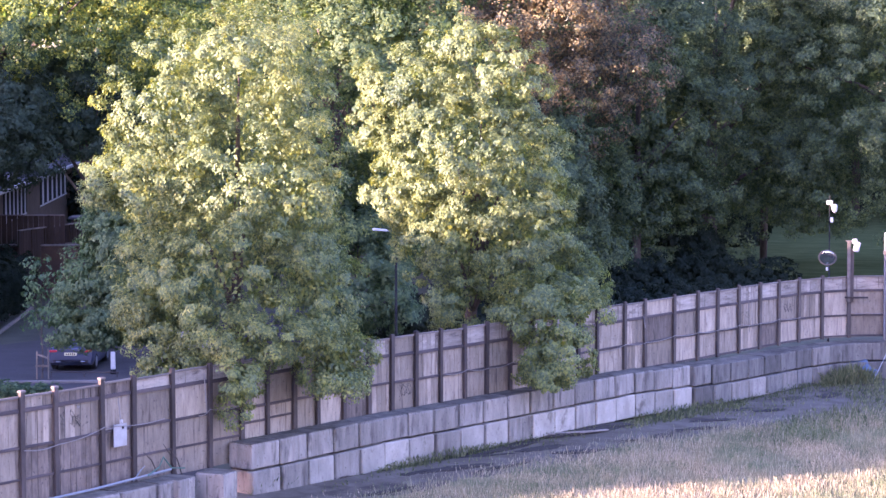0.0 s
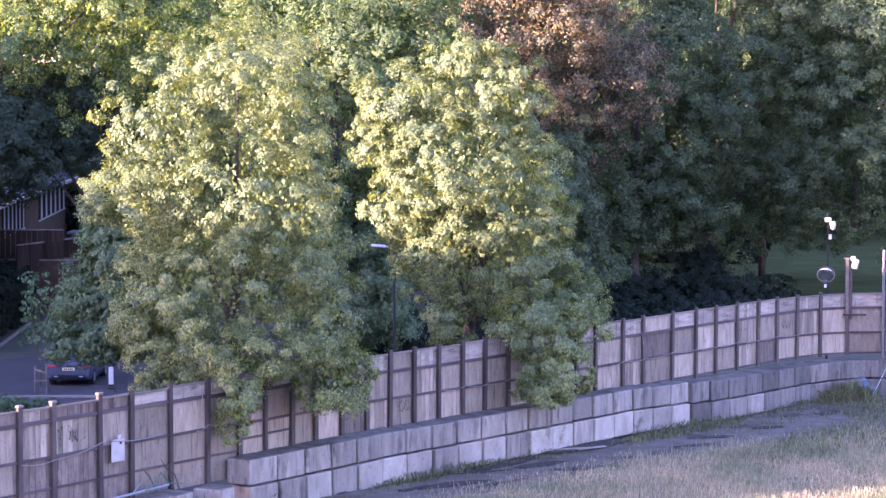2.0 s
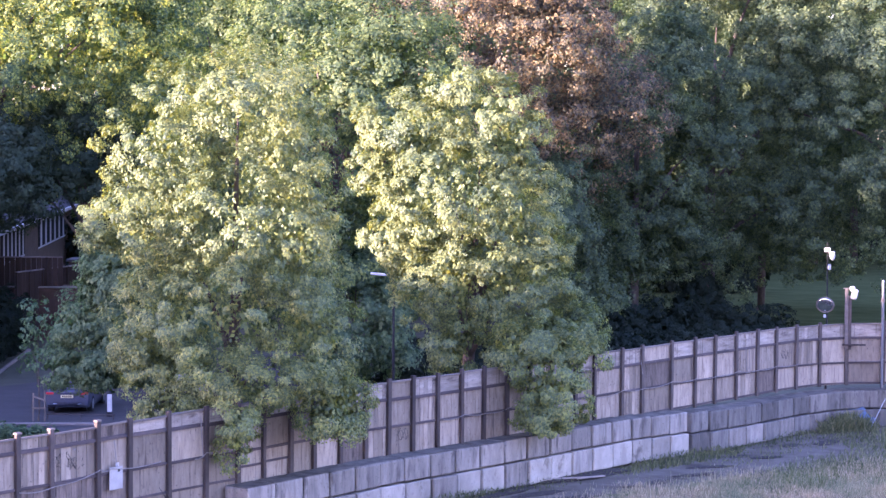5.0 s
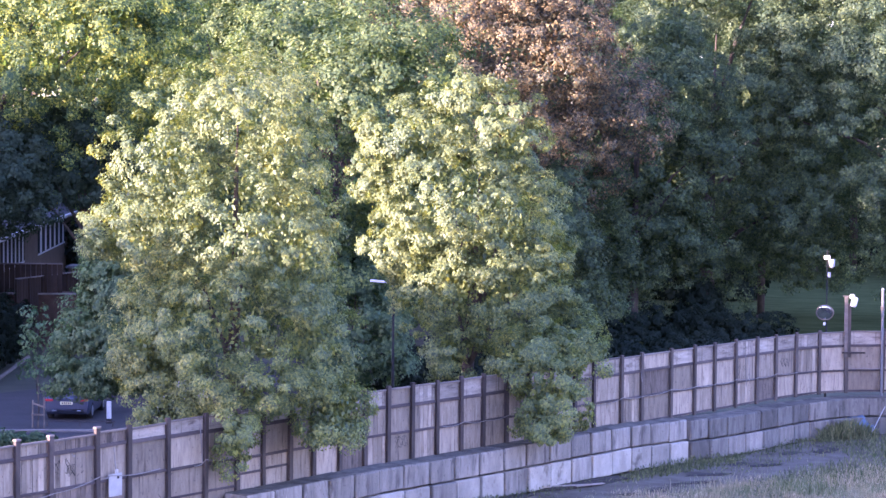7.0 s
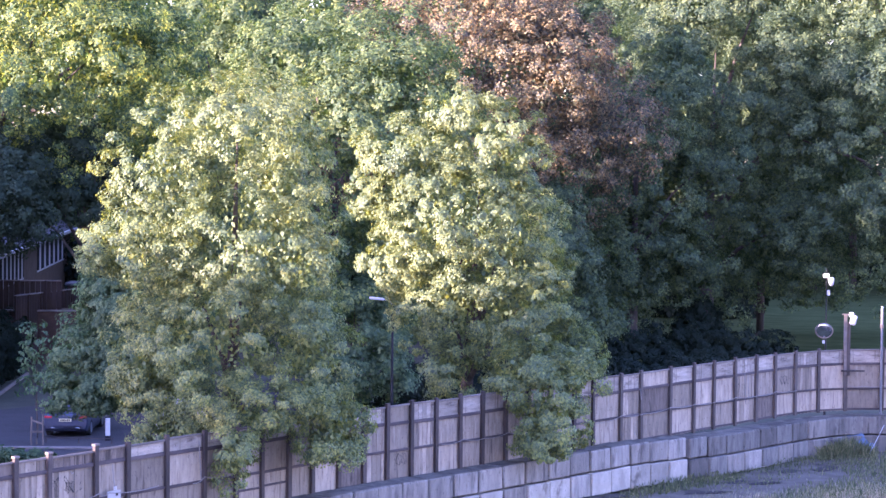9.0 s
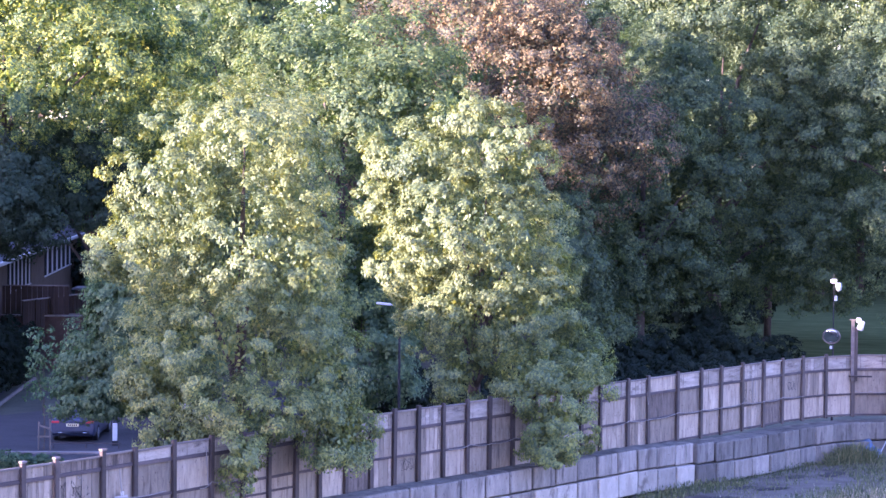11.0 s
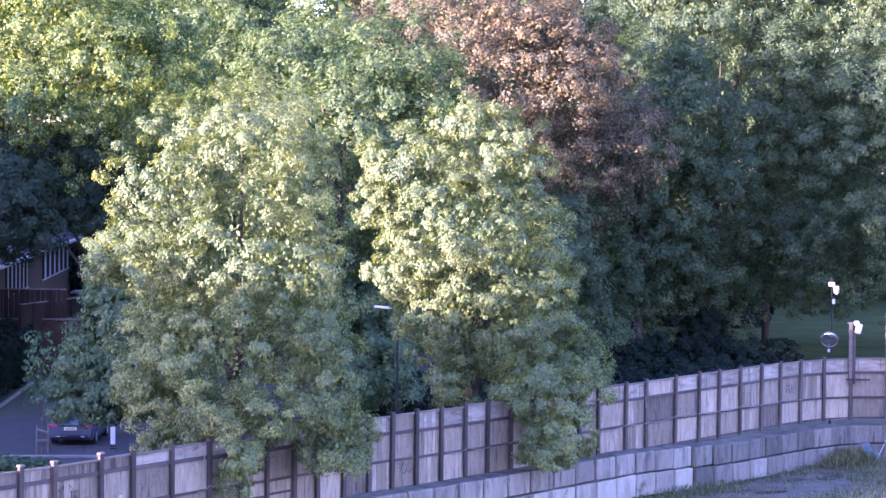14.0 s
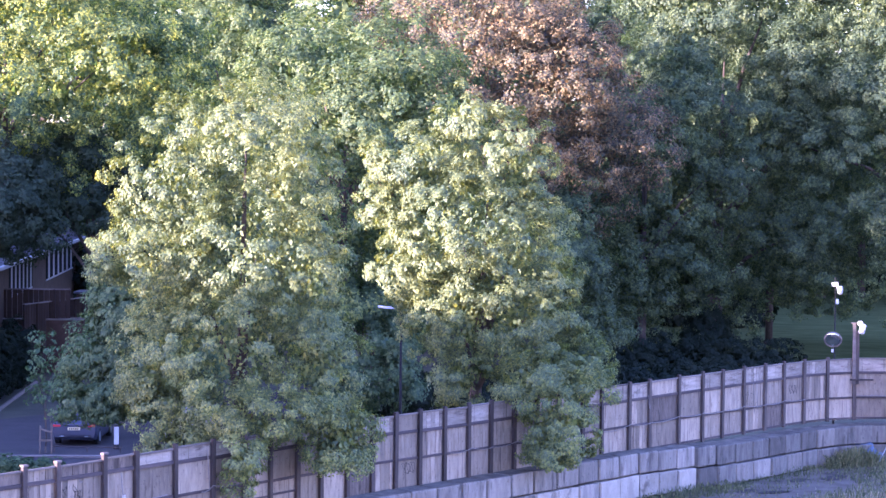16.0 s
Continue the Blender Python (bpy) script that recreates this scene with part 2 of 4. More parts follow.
def foliage(rng, lobes, clump=0.45, per=70, cover=1.5, leaf=0.12, inner=0.12, flat=0.8, back=1.0, corners=4, hollow=0.55, puff=0.6, gaps=0.0):
    """Leaves in round clumps all over a crown's lobes (x, y, z, half width, half height, half depth); back is the share of clumps kept on the far side."""
    L = np.array([l if len(l) == 6 else (*l, l[3]) for l in lobes], dtype=float)
    C, R = L[:, :3], L[:, [3, 5, 4]]
    found, normal = [], []
    for c, r in zip(C, R):
        mean = r.mean()
        n = max(6, int(4 * math.pi * mean * mean * cover / (math.pi * clump * clump)))
        d = unit(rng.normal(size=(n, 3)))
        wob = 1 + 0.2 * np.sin(d @ rng.normal(size=3) * 5 + rng.uniform(0, 6)) + rng.normal(scale=0.1, size=n)
        p = c + d * r * wob[:, None]
        depth = np.min(np.linalg.norm((p[:, None] - C[None]) / R[None], axis=2), axis=1)
        hole = np.sin(p @ np.array((1.9, 1.1, 0.7)) + 2.1 * np.sin(p[:, 2] * 1.3 + p[:, 0])) * np.sin(p @ np.array((-0.8, 1.3, 2.3)) + 1.7)
        fine = np.sin(p @ np.array((4.3, 2.1, 1.6)) + 1.6 * np.sin(p[:, 2] * 2.6)) * np.sin(p @ np.array((-1.7, 2.4, 4.6)) + 0.6)
        keep = (depth > 0.72) & (hole > gaps - 1.0) & (fine > gaps * 1.15 - 1.0) & ((d[:, 1] < 0.25) | (rng.random(n) < back))
        found.append(p[keep])
        normal.append(unit(d / r)[keep])
    P, N = np.concatenate(found), np.concatenate(normal)
    k = len(P)
    rad = clump * rng.uniform(0.55, 1.35, (k, 1))
    d = unit(rng.normal(size=(k, per, 3)) + N[:, None] * 0.7)
    off = d * rad[:, None] * rng.uniform(hollow, 1.05, (k, per, 1)) * np.array((1, 1, flat))
    pts = (P[:, None] + off).reshape(-1, 3)
    nor = unit(d * puff + N[:, None] * 0.55 + np.array((0, 0, 0.5)) + rng.normal(scale=0.24, size=d.shape)).reshape(-1, 3)
    out = [leaves(rng, pts, nor, leaf, corners)]
    m = int(len(pts) * inner)
    if m:
        i = rng.integers(0, len(C), m)
        d = unit(rng.normal(size=(m, 3)))
        out.append(leaves(rng, C[i] + d * R[i] * rng.uniform(0.2, 0.66, (m, 1)), unit(rng.normal(size=(m, 3))), leaf * 2.0, corners))
    return np.concatenate(out)


def tree(name, seed, lobes, material, base, girth, label, forks=7, **kw):
    """Trunk, limbs that reach into the crown's lobes, and the crown of leaves."""
    rng = np.random.default_rng(seed)
    root = empty(name, pose(*base), label, "tree")
    here = np.array(base)
    local = [(l[0] - here[0], l[1] - here[1], l[2] - here[2], *l[3:]) for l in lobes]
    top = max(l[2] for l in local)
    mid = np.mean([l[:2] for l in local], axis=0)
    spine = [(0, 0, -0.3), (0.03, 0.02, top * 0.15), (mid[0] * 0.3, mid[1] * 0.3, top * 0.4), (mid[0] * 0.6, mid[1] * 0.6, top * 0.62), (mid[0] * 0.8, mid[1] * 0.8, top * 0.8)]
    bm = tube(bmesh.new(), [(0, 0, -0.3), (0, 0, 0.25)], [girth * 1.5, girth * 1.05], 10)
    tube(bm, spine, [girth * 1.05, girth, girth * 0.65, girth * 0.28, girth * 0.06], 10)
    part("trunk", bm, BARK, root, smooth=True)
    order = sorted(local, key=lambda l: -l[3])[:forks]
    for l in order:
        h = min(max(l[2] * 0.6, top * 0.18), top * 0.7)
        s = Vector((mid[0] * h / top, mid[1] * h / top, h))
        e = Vector(l[:3])
        part("limb", tubed([s, s.lerp(e, 0.5) + Vector((0, 0, 0.08 * (e - s).length)), e], [girth * 0.4, girth * 0.22, girth * 0.05], 7), BARK, root, smooth=True)
    quads("crown", foliage(rng, local, **kw), material, root)
    return root


# ---- the lie of the land ----
FENCE_LINE = [(-22.0, 41.5), (-11.27, 55.65), (-9.98, 57.5), (-7.44, 61.4), (-5.12, 64.75), (-2.33, 69.0), (0.66, 72.8), (2.98, 75.9), (5.38, 79.15), (8.4, 83.2), (11.44, 87.1), (13.37, 89.7), (14.4, 90.9), (15.5, 91.9), (16.7, 92.5), (18.2, 92.7), (24.0, 92.7), (60.0, 92.7)]


def fence_y(x):
    return float(np.interp(x, [p[0] for p in FENCE_LINE], [p[1] for p in FENCE_LINE]))


def yard_z(x):
    return float(np.interp(x, [-12, -6, -1, 5, 11], [0.62, 0.55, 0.28, 0.22, 0.02]))


def sheet(name, xs, ys, height, material, label, seed=0):
    """A ground sheet over a grid; ys may be a function of x and a share."""
    bm = bmesh.new()
    grid = [[bm.verts.new((x, ys(x, j), height(x, ys(x, j)))) for j in np.linspace(0, 1, 25)] for x in xs]
    for a, b in zip(grid, grid[1:]):
        for j in range(24):
            bm.faces.new((a[j], b[j], b[j + 1], a[j + 1]))
    return tagged(link(name, bm, material, smooth=True), label, kind="structure")


bm = bmesh.new()
bmesh.ops.create_grid(bm, x_segments=8, y_segments=8, size=2500)
tagged(link("ground", bm, EARTH), "dark shaded earth reaching the horizon", kind="structure").location = (0, 0, -0.05)
sheet("yard", np.linspace(-40, 60, 70), lambda x, j: -20 + (fence_y(x) + 20.25) * (j ** 0.6), lambda x, y: yard_z(x) + 0.05 * noise.noise((x * 0.4, y * 0.4, 0)), TARMAC, "cracked grey tarmac yard with dry weeds")
sheet("street", np.linspace(-60, -7.5, 20), lambda x, j: fence_y(min(x, 40)) + 0.35 + 60 * j if x > -22 else 42 + 92 * j, lambda x, y: 0.0, PAVING, "grey paved street, coloured darker for evening shade")
sheet("park_lawn", np.linspace(7, 140, 20), lambda x, j: 129 + 230 * j, lambda x, y: 0.06 * noise.noise((x * 0.1, y * 0.1, 3)), LAWN, "mown green park lawn under trees")
# ---- the hoarding and its concrete blocks ----


def along(xs_from, xs_to, step, jitter=0.0, seed=1):
    """Points along the fence's line at about equal steps."""
    rng = random.Random(seed)
    pts = [Vector((x, fence_y(x), 0)) for x in np.linspace(xs_from, xs_to, 1500)]
    out, run = [pts[0]], 0.0
    want = step * (1 + rng.uniform(-jitter, jitter))
    for a, b in zip(pts, pts[1:]):
        run += (b - a).length
        if run >= want:
            out.append(b)
            run, want = 0.0, step * (1 + rng.uniform(-jitter, jitter))
    return out


POST_X = [-11.27, -10.67, -9.98, -9.01, -8.34, -7.44, -6.58, -5.78, -5.12, -4.42, -3.78, -3.06, -2.33, -1.65, -0.91, -0.13, 0.66, 1.37, 2.18, 2.98, 3.79, 4.64, 5.38, 6.45, 7.29, 8.51, 9.52, 10.40, 11.40, 12.38, 13.33, 14.30, 15.44, 16.68, 18.2, 19.5, 20.8, 22.1]


def hoarding():
    root = empty("hoarding_fence", pose(0, 0, 0), "weathered grey plywood hoarding with dark posts and rails", "fence")
    rng = random.Random(5)
    for i, (x0, x1) in enumerate(zip(POST_X, POST_X[1:])):
        a, b = Vector((x0, fence_y(x0), 0)), Vector((x1, fence_y(x1), 0))
        run = b - a
        w, ang = run.length, math.atan2(run.y, run.x)
        base = float(np.interp(x0, [-6.6, -5.7], [1.30, 1.65]))
        r1 = float(np.interp(x0, [-9, -1], [3.80, 3.57]))
        r2 = float(np.interp(x0, [-9, 0, 16], [2.86, 2.72, 2.55]))
        m = Matrix.Translation(a) @ Matrix.Rotation(ang, 4, "Z")
        top = 4.18 + rng.uniform(-0.025, 0.02)
        tilt = Matrix.Rotation(radians(rng.uniform(-0.5, 0.5)), 4, "Y")
        levels = [(base, r2), (r2, r1), (r1, top)]
        boarded = rng.random() < 0.2
        for row, (lo, hi) in enumerate(levels):
            worn = rng.random()
            ply = PLY_MOULD if worn < (0.6 if x0 < -8.9 else 0.07) else PLY_GREY if row == 2 and worn < 0.75 else PLY
            if boarded:
                n = max(4, round(w / 0.2))
                for k in range(n):
                    ob = part("board", boxed((w / n - 0.008, 0.02, hi - lo - 0.012), ((k + 0.5) * w / n, rng.uniform(-0.012, 0.008), (lo + hi) / 2), 0.003), ply, root)
                    ob.matrix_basis = m
                continue
            ob = part("panel", boxed((w - 0.03, 0.02, hi - lo - 0.012), (w / 2, rng.uniform(-0.006, 0.006), (lo + hi) / 2), 0.003), ply, root)
            ob.matrix_basis = m
        ob = part("post", boxed((0.155 + rng.uniform(-0.02, 0.02), 0.10, top - base + 0.12), (0, -0.075, (top + base) / 2 + 0.03), 0.008), POST_PALE if x0 > 6 else POST, root)
        ob.matrix_basis = m @ tilt
        # Paler blocks added to paint the light on a few post tops.
        if i in (1, 2, 3, 7, 20):
            ob = part("post_cap", boxed((0.2, 0.14, 0.06), (0, -0.075, top + 0.115), 0.015), CAP, root)
            ob.matrix_basis = m @ tilt
        for z, t, mat in ((r1, 0.10, RAIL), (r2, 0.075, RAIL), (base + 0.75, 0.06, RAIL) if x0 < -5 else (base + 0.06, 0.07, RAIL), (top - 0.03, 0.055, CAP)):
            ob = part("rail", boxed((w - 0.16, 0.055, t), (w / 2, -0.045, z), 0.006, Matrix.Rotation(radians(rng.uniform(-0.5, 0.5)), 4, "Y")), mat, root)
            ob.matrix_basis = m
    return root


hoarding()


def concrete_block(m, length, high, deep, seed, mix=CONCRETE, topped=True):
    rng = random.Random(seed)
    root = empty("concrete_block", m, "pale grey cast concrete block, stained and weathered", "block", "blocks under the fence")
    bm = boxed((length - 0.065, deep, high - 0.05), (0, 0, high / 2), 0.035)
    for v in bm.verts:
        v.co += Vector((rng.uniform(-1, 1), rng.uniform(-1, 1), rng.uniform(-1, 1))) * 0.012
    part("body", bm, mix, root)
    if topped:
        bm = boxed((length - 0.13, deep - 0.09, 0.03), (0, 0.01, high - 0.02), 0.01)
        for v in bm.verts:
            v.co += Vector((rng.uniform(-1, 1) * 0.03, rng.uniform(-1, 1) * 0.03, 0))
        part("dirt_crust", bm, MOSS, root, "dark crust of moss and dirt on top")
    return root


def blocks():
    pts = along(-6.15, 24.0, 1.28)
    rng = random.Random(9)
    for i, (a, b) in enumerate(zip(pts, pts[1:])):
        ang = math.atan2(b.y - a.y, b.x - a.x)
        mid = (a + b) / 2
        out = Vector((math.sin(ang), -math.cos(ang), 0))
        low = float(np.interp(mid.x, [-6, 0, 6, 10, 14], [0.42, 0.35, 0.32, 0.05, 0.0]))
        step = 0.14 if mid.x > 8.4 else 0.0
        deep = 1.0 if mid.x > 8.4 else 0.87
        for row in (0, 1):
            c = mid + out * (0.935 + step - deep / 2 + rng.uniform(-0.03, 0.03) + (0.05 if row == 0 else 0))
            z = low + 0.765 * row - (0.08 if row == 0 and mid.x < 8.4 else 0)
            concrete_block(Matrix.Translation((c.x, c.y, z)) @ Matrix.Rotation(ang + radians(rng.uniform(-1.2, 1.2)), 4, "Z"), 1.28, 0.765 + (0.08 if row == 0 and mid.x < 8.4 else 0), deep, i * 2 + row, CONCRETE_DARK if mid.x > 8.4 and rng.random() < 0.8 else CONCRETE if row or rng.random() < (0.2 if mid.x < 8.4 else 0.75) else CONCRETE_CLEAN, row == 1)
    # the lower, disordered row
    for i, x in enumerate(np.arange(-13.6, -7.9, 0.80)):
        ang = math.atan2(1.52, 1.0)
        out = Vector((math.sin(ang), -math.cos(ang), 0))
        c = Vector((x, fence_y(x), 0)) + out * 0.62
        concrete_block(Matrix.Translation((c.x, c.y, 0.66)) @ Matrix.Rotation(ang + radians(rng.uniform(-2, 2)), 4, "Z"), 1.42, 0.78, 0.8, 200 + i)
    for i, (x, y, turn) in enumerate(((-7.25, 60.35, -28), (-6.2, 61.25, -24))):
        concrete_block(pose(x, y, 0.66, 0, 0, turn), 0.95, 0.80, 0.8, 300 + i)


blocks()

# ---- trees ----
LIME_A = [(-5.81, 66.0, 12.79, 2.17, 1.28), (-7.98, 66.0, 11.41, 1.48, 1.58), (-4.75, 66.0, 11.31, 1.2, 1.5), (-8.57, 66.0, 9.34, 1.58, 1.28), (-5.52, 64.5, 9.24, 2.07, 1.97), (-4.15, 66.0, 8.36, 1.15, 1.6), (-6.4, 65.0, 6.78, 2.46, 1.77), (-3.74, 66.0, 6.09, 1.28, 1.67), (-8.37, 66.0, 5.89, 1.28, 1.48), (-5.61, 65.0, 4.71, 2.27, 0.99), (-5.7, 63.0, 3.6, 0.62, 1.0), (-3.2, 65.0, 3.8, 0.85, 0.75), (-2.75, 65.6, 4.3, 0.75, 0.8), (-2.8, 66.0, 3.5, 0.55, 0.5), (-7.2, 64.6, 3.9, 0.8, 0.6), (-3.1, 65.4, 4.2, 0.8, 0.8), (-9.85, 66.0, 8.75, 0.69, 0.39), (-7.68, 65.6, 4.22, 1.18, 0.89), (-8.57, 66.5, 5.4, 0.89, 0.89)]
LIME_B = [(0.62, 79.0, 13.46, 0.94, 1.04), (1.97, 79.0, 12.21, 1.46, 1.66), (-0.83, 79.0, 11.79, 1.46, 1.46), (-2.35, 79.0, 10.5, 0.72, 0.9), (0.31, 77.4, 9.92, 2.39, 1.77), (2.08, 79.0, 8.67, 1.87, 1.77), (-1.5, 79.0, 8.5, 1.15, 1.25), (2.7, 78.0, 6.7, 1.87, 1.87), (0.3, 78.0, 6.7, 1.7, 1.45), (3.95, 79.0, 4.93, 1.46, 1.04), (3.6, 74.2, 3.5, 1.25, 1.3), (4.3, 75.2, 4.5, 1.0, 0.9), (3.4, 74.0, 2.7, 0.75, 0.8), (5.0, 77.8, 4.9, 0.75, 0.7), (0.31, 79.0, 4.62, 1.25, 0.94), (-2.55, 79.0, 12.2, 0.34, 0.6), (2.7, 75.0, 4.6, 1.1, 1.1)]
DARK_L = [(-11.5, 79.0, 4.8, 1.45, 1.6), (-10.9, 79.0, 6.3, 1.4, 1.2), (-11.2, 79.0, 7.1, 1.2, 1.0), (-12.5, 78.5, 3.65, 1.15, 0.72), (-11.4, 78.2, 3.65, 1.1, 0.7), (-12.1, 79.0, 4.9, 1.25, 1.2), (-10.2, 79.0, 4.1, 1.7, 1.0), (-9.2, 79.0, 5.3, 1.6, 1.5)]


def rounded(lobes, cx, half, y, bulge, body):
    """The same boughs set round a stout core, those in the middle nearer the yard."""
    out = []
    for l in lobes:
        k = math.sqrt(max(0.0, 1 - min(1.0, abs(l[0] - cx) / half) ** 2))
        out.append((l[0], l[1] if l[2] < 4.75 and l[1] < y - 2 else y - bulge * k, l[2], l[3] * 0.95, l[4] * 0.97, max(l[3], 1.0)))
    return out + body


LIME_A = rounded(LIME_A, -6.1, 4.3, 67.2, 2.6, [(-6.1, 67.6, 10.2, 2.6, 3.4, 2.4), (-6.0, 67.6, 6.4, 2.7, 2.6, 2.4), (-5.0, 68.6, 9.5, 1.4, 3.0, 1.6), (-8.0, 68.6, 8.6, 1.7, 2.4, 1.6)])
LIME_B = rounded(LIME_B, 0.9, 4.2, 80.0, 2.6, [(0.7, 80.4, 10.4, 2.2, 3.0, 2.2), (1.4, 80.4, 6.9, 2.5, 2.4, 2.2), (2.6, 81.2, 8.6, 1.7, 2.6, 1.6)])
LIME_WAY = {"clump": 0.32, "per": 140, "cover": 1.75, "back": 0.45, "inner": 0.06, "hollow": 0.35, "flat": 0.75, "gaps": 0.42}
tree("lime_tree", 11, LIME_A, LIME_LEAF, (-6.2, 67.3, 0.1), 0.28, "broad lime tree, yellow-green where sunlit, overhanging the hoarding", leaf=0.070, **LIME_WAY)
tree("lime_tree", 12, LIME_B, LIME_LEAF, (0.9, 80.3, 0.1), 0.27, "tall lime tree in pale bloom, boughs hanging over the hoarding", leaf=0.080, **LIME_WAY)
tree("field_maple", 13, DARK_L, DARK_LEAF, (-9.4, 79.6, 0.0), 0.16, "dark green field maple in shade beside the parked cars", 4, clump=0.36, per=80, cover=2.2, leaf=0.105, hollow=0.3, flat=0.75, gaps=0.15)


def crown_lobes(x, y, low, high, wide, seed, n=20):
    """A big park tree's crown as a heap of boughs within an egg-shaped envelope."""
    rng = np.random.default_rng(seed)
    out = [(x, y, (low + high) / 2, wide * 0.72, (high - low) * 0.40)]
    for i in range(n):
        u = rng.uniform(0.02, 0.97)
        a = i * 2.4 + rng.uniform(-0.4, 0.4)
        r = wide * math.sin(math.pi * (0.18 + 0.75 * u)) ** 0.8 * 0.72
        s = wide * rng.uniform(0.24, 0.40)
        out.append((x + r * math.cos(a), y + r * math.sin(a) * 0.8, low + s * 0.5 + u * (high - low - s), s, s * 0.75))
    return out


def park_tree(name, seed, x, y, low, high, wide, material, label, girth=0.4, foot=0.0, **kw):
    return tree(name, seed, crown_lobes(x, y, low, high, wide, seed), material, (x + foot, y, 0.0), girth, label, 8, **{"clump": 0.62, "per": 115, "cover": 1.6, "leaf": 0.14, "hollow": 0.3, "gaps": 0.3, "back": 0.3, "inner": 0.12, "corners": 3, **kw})


park_tree("plane_tree", 21, -20.0, 113, 9.4, 22.5, 8.2, PLANE_LEAF, "tall plane tree with sunlit yellow-green upper boughs", 0.4, -6.0)
park_tree("plane_tree", 22, -12.5, 134, 4.0, 22.0, 8.5, MID_LEAF, "tall dark green plane tree behind the street")
park_tree("sycamore", 23, -4.9, 103, 2.4, 18.7, 7.7, MID_LEAF, "round sycamore with a sunlit crown above the limes")
park_tree("copper_beech", 24, 2.0, 121, 8.6, 21.8, 9.4, COPPER_LEAF, "large copper beech with purple-brown leaves", 0.5, leaf=0.13)
park_tree("horse_chestnut", 25, 16.0, 136, 2.1, 25.0, 9.0, DEEP_LEAF, "large dark horse chestnut in the park, trunk in shade", 0.5)
park_tree("horse_chestnut", 26, 25.5, 133, 2.6, 25.5, 8.8, DEEP_LEAF, "broad dark horse chestnut with low boughs over the lawn", 0.45, 7.0)
park_tree("maple", 27, 21.6, 152, 3.2, 24.0, 7.0, DEEP_LEAF, "slender-trunked maple on the park lawn", 0.26)
# Two dark crowns added in place of the plane's shaded lower boughs.
park_tree("shaded_boughs", 30, -18.4, 111, 8.3, 13.6, 3.6, SHADE_LEAF, "added dark crown for the plane's shaded boughs, beside the terrace end", 0.25, 2.2, clump=0.5, per=90)
park_tree("shaded_boughs", 29, -22.4, 108, 7.5, 12.8, 4.8, SHADE_LEAF, "added dark crown for the plane's shaded boughs, over the terrace roofs", 0.3, -3.0, clump=0.55, per=90)
park_tree("laurel", 32, -3.9, 100, 0.6, 6.6, 3.0, DARK_LEAF, "dark laurel behind the street lamp", 0.12, clump=0.5)
park_tree("maple", 33, 11.0, 129, 2.6, 20.5, 6.0, DEEP_LEAF, "dense dark maple beside the copper beech", 0.3)
park_tree("plane_tree", 34, -1.0, 146, 4.0, 22.5, 8.5, MID_LEAF, "tall green plane tree far behind the sycamore")
park_tree("plane_tree", 35, 9.0, 152, 4.0, 24.0, 7.5, DEEP_LEAF, "dark plane tree filling the gap behind the beech", 0.3, per=80)
park_tree("horse_chestnut", 36, 34.0, 151, 1.5, 31.0, 9.5, DEEP_LEAF, "horse chestnut with boughs sweeping down to the lawn", 0.45, 4.0, per=90)
park_tree("plane_tree", 37, -4.0, 164, 4.0, 33.0, 9.5, MID_LEAF, "tall green plane tree behind the others", 0.4, clump=1.0, leaf=0.28, per=60)
park_tree("plane_tree", 38, 8.0, 168, 4.0, 34.0, 9.5, DEEP_LEAF, "tall dark plane tree behind the beech", 0.4, clump=1.0, leaf=0.28, per=60)
park_tree("hornbeam", 51, 5.0, 119, 1.5, 12.0, 5.2, DEEP_LEAF, "dark green hornbeam under the copper beech", 0.25)
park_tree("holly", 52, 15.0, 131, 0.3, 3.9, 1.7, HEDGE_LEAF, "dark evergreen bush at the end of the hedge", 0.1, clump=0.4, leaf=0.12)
park_tree("holly", 28, 8.5, 131, 1.0, 12.0, 5.0, DEEP_LEAF, "dense dark holly below the larger trees", 0.3)
for i, x in enumerate(range(-52, 80, 12)):
    park_tree("far_tree", 40 + i, x + (i % 3) * 2.0, 178 + (i % 2) * 12 + (16 if x > 15 else 0), 2.0, 33.0 + (i % 3) * 1.5, 10.0, DEEP_LEAF if i % 2 else MID_LEAF, "tall park tree far behind the others", 0.4, clump=1.1, leaf=0.34, per=50, back=0.2, gaps=0.0)
for i, x in enumerate(range(-46, 76, 12)):
    park_tree("far_tree", 80 + i, x, 208, 6.0, 38.0 + (i % 3) * 1.5, 10.5, MID_LEAF if i % 2 else DEEP_LEAF, "tall park tree on the skyline", 0.4, clump=1.2, leaf=0.4, per=36, back=0.1, gaps=0.0)


def hedge(seed, x0, x1, y0, y1, high0, high1, label, clump=0.3, leaf=0.12, per=60, leafage=HEDGE_LEAF):
    rng = np.random.default_rng(seed)
    n = int(math.hypot(x1 - x0, y1 - y0) / 1.1)
    lobes = []
    for i in range(n):
        f = (i + 0.5) / n
        h = (high0 + (high1 - high0) * f) * rng.uniform(0.95, 1.04)
        lobes.append((x0 + (x1 - x0) * f, y0 + (y1 - y0) * f, h * 0.5, 0.95, h * 0.5, 1.0))
    root = empty("hedge", pose(0, 0, 0), label, "hedge")
    for i in range(n // 4 + 1):
        x, y, h = lobes[min(i * 4, n - 1)][:3]
        part("stem", tubed([(x, y, -0.2), (x, y, h * 1.2)], [0.06, 0.03], 6), BARK, root)
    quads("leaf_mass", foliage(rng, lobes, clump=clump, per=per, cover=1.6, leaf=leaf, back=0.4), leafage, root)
    return root


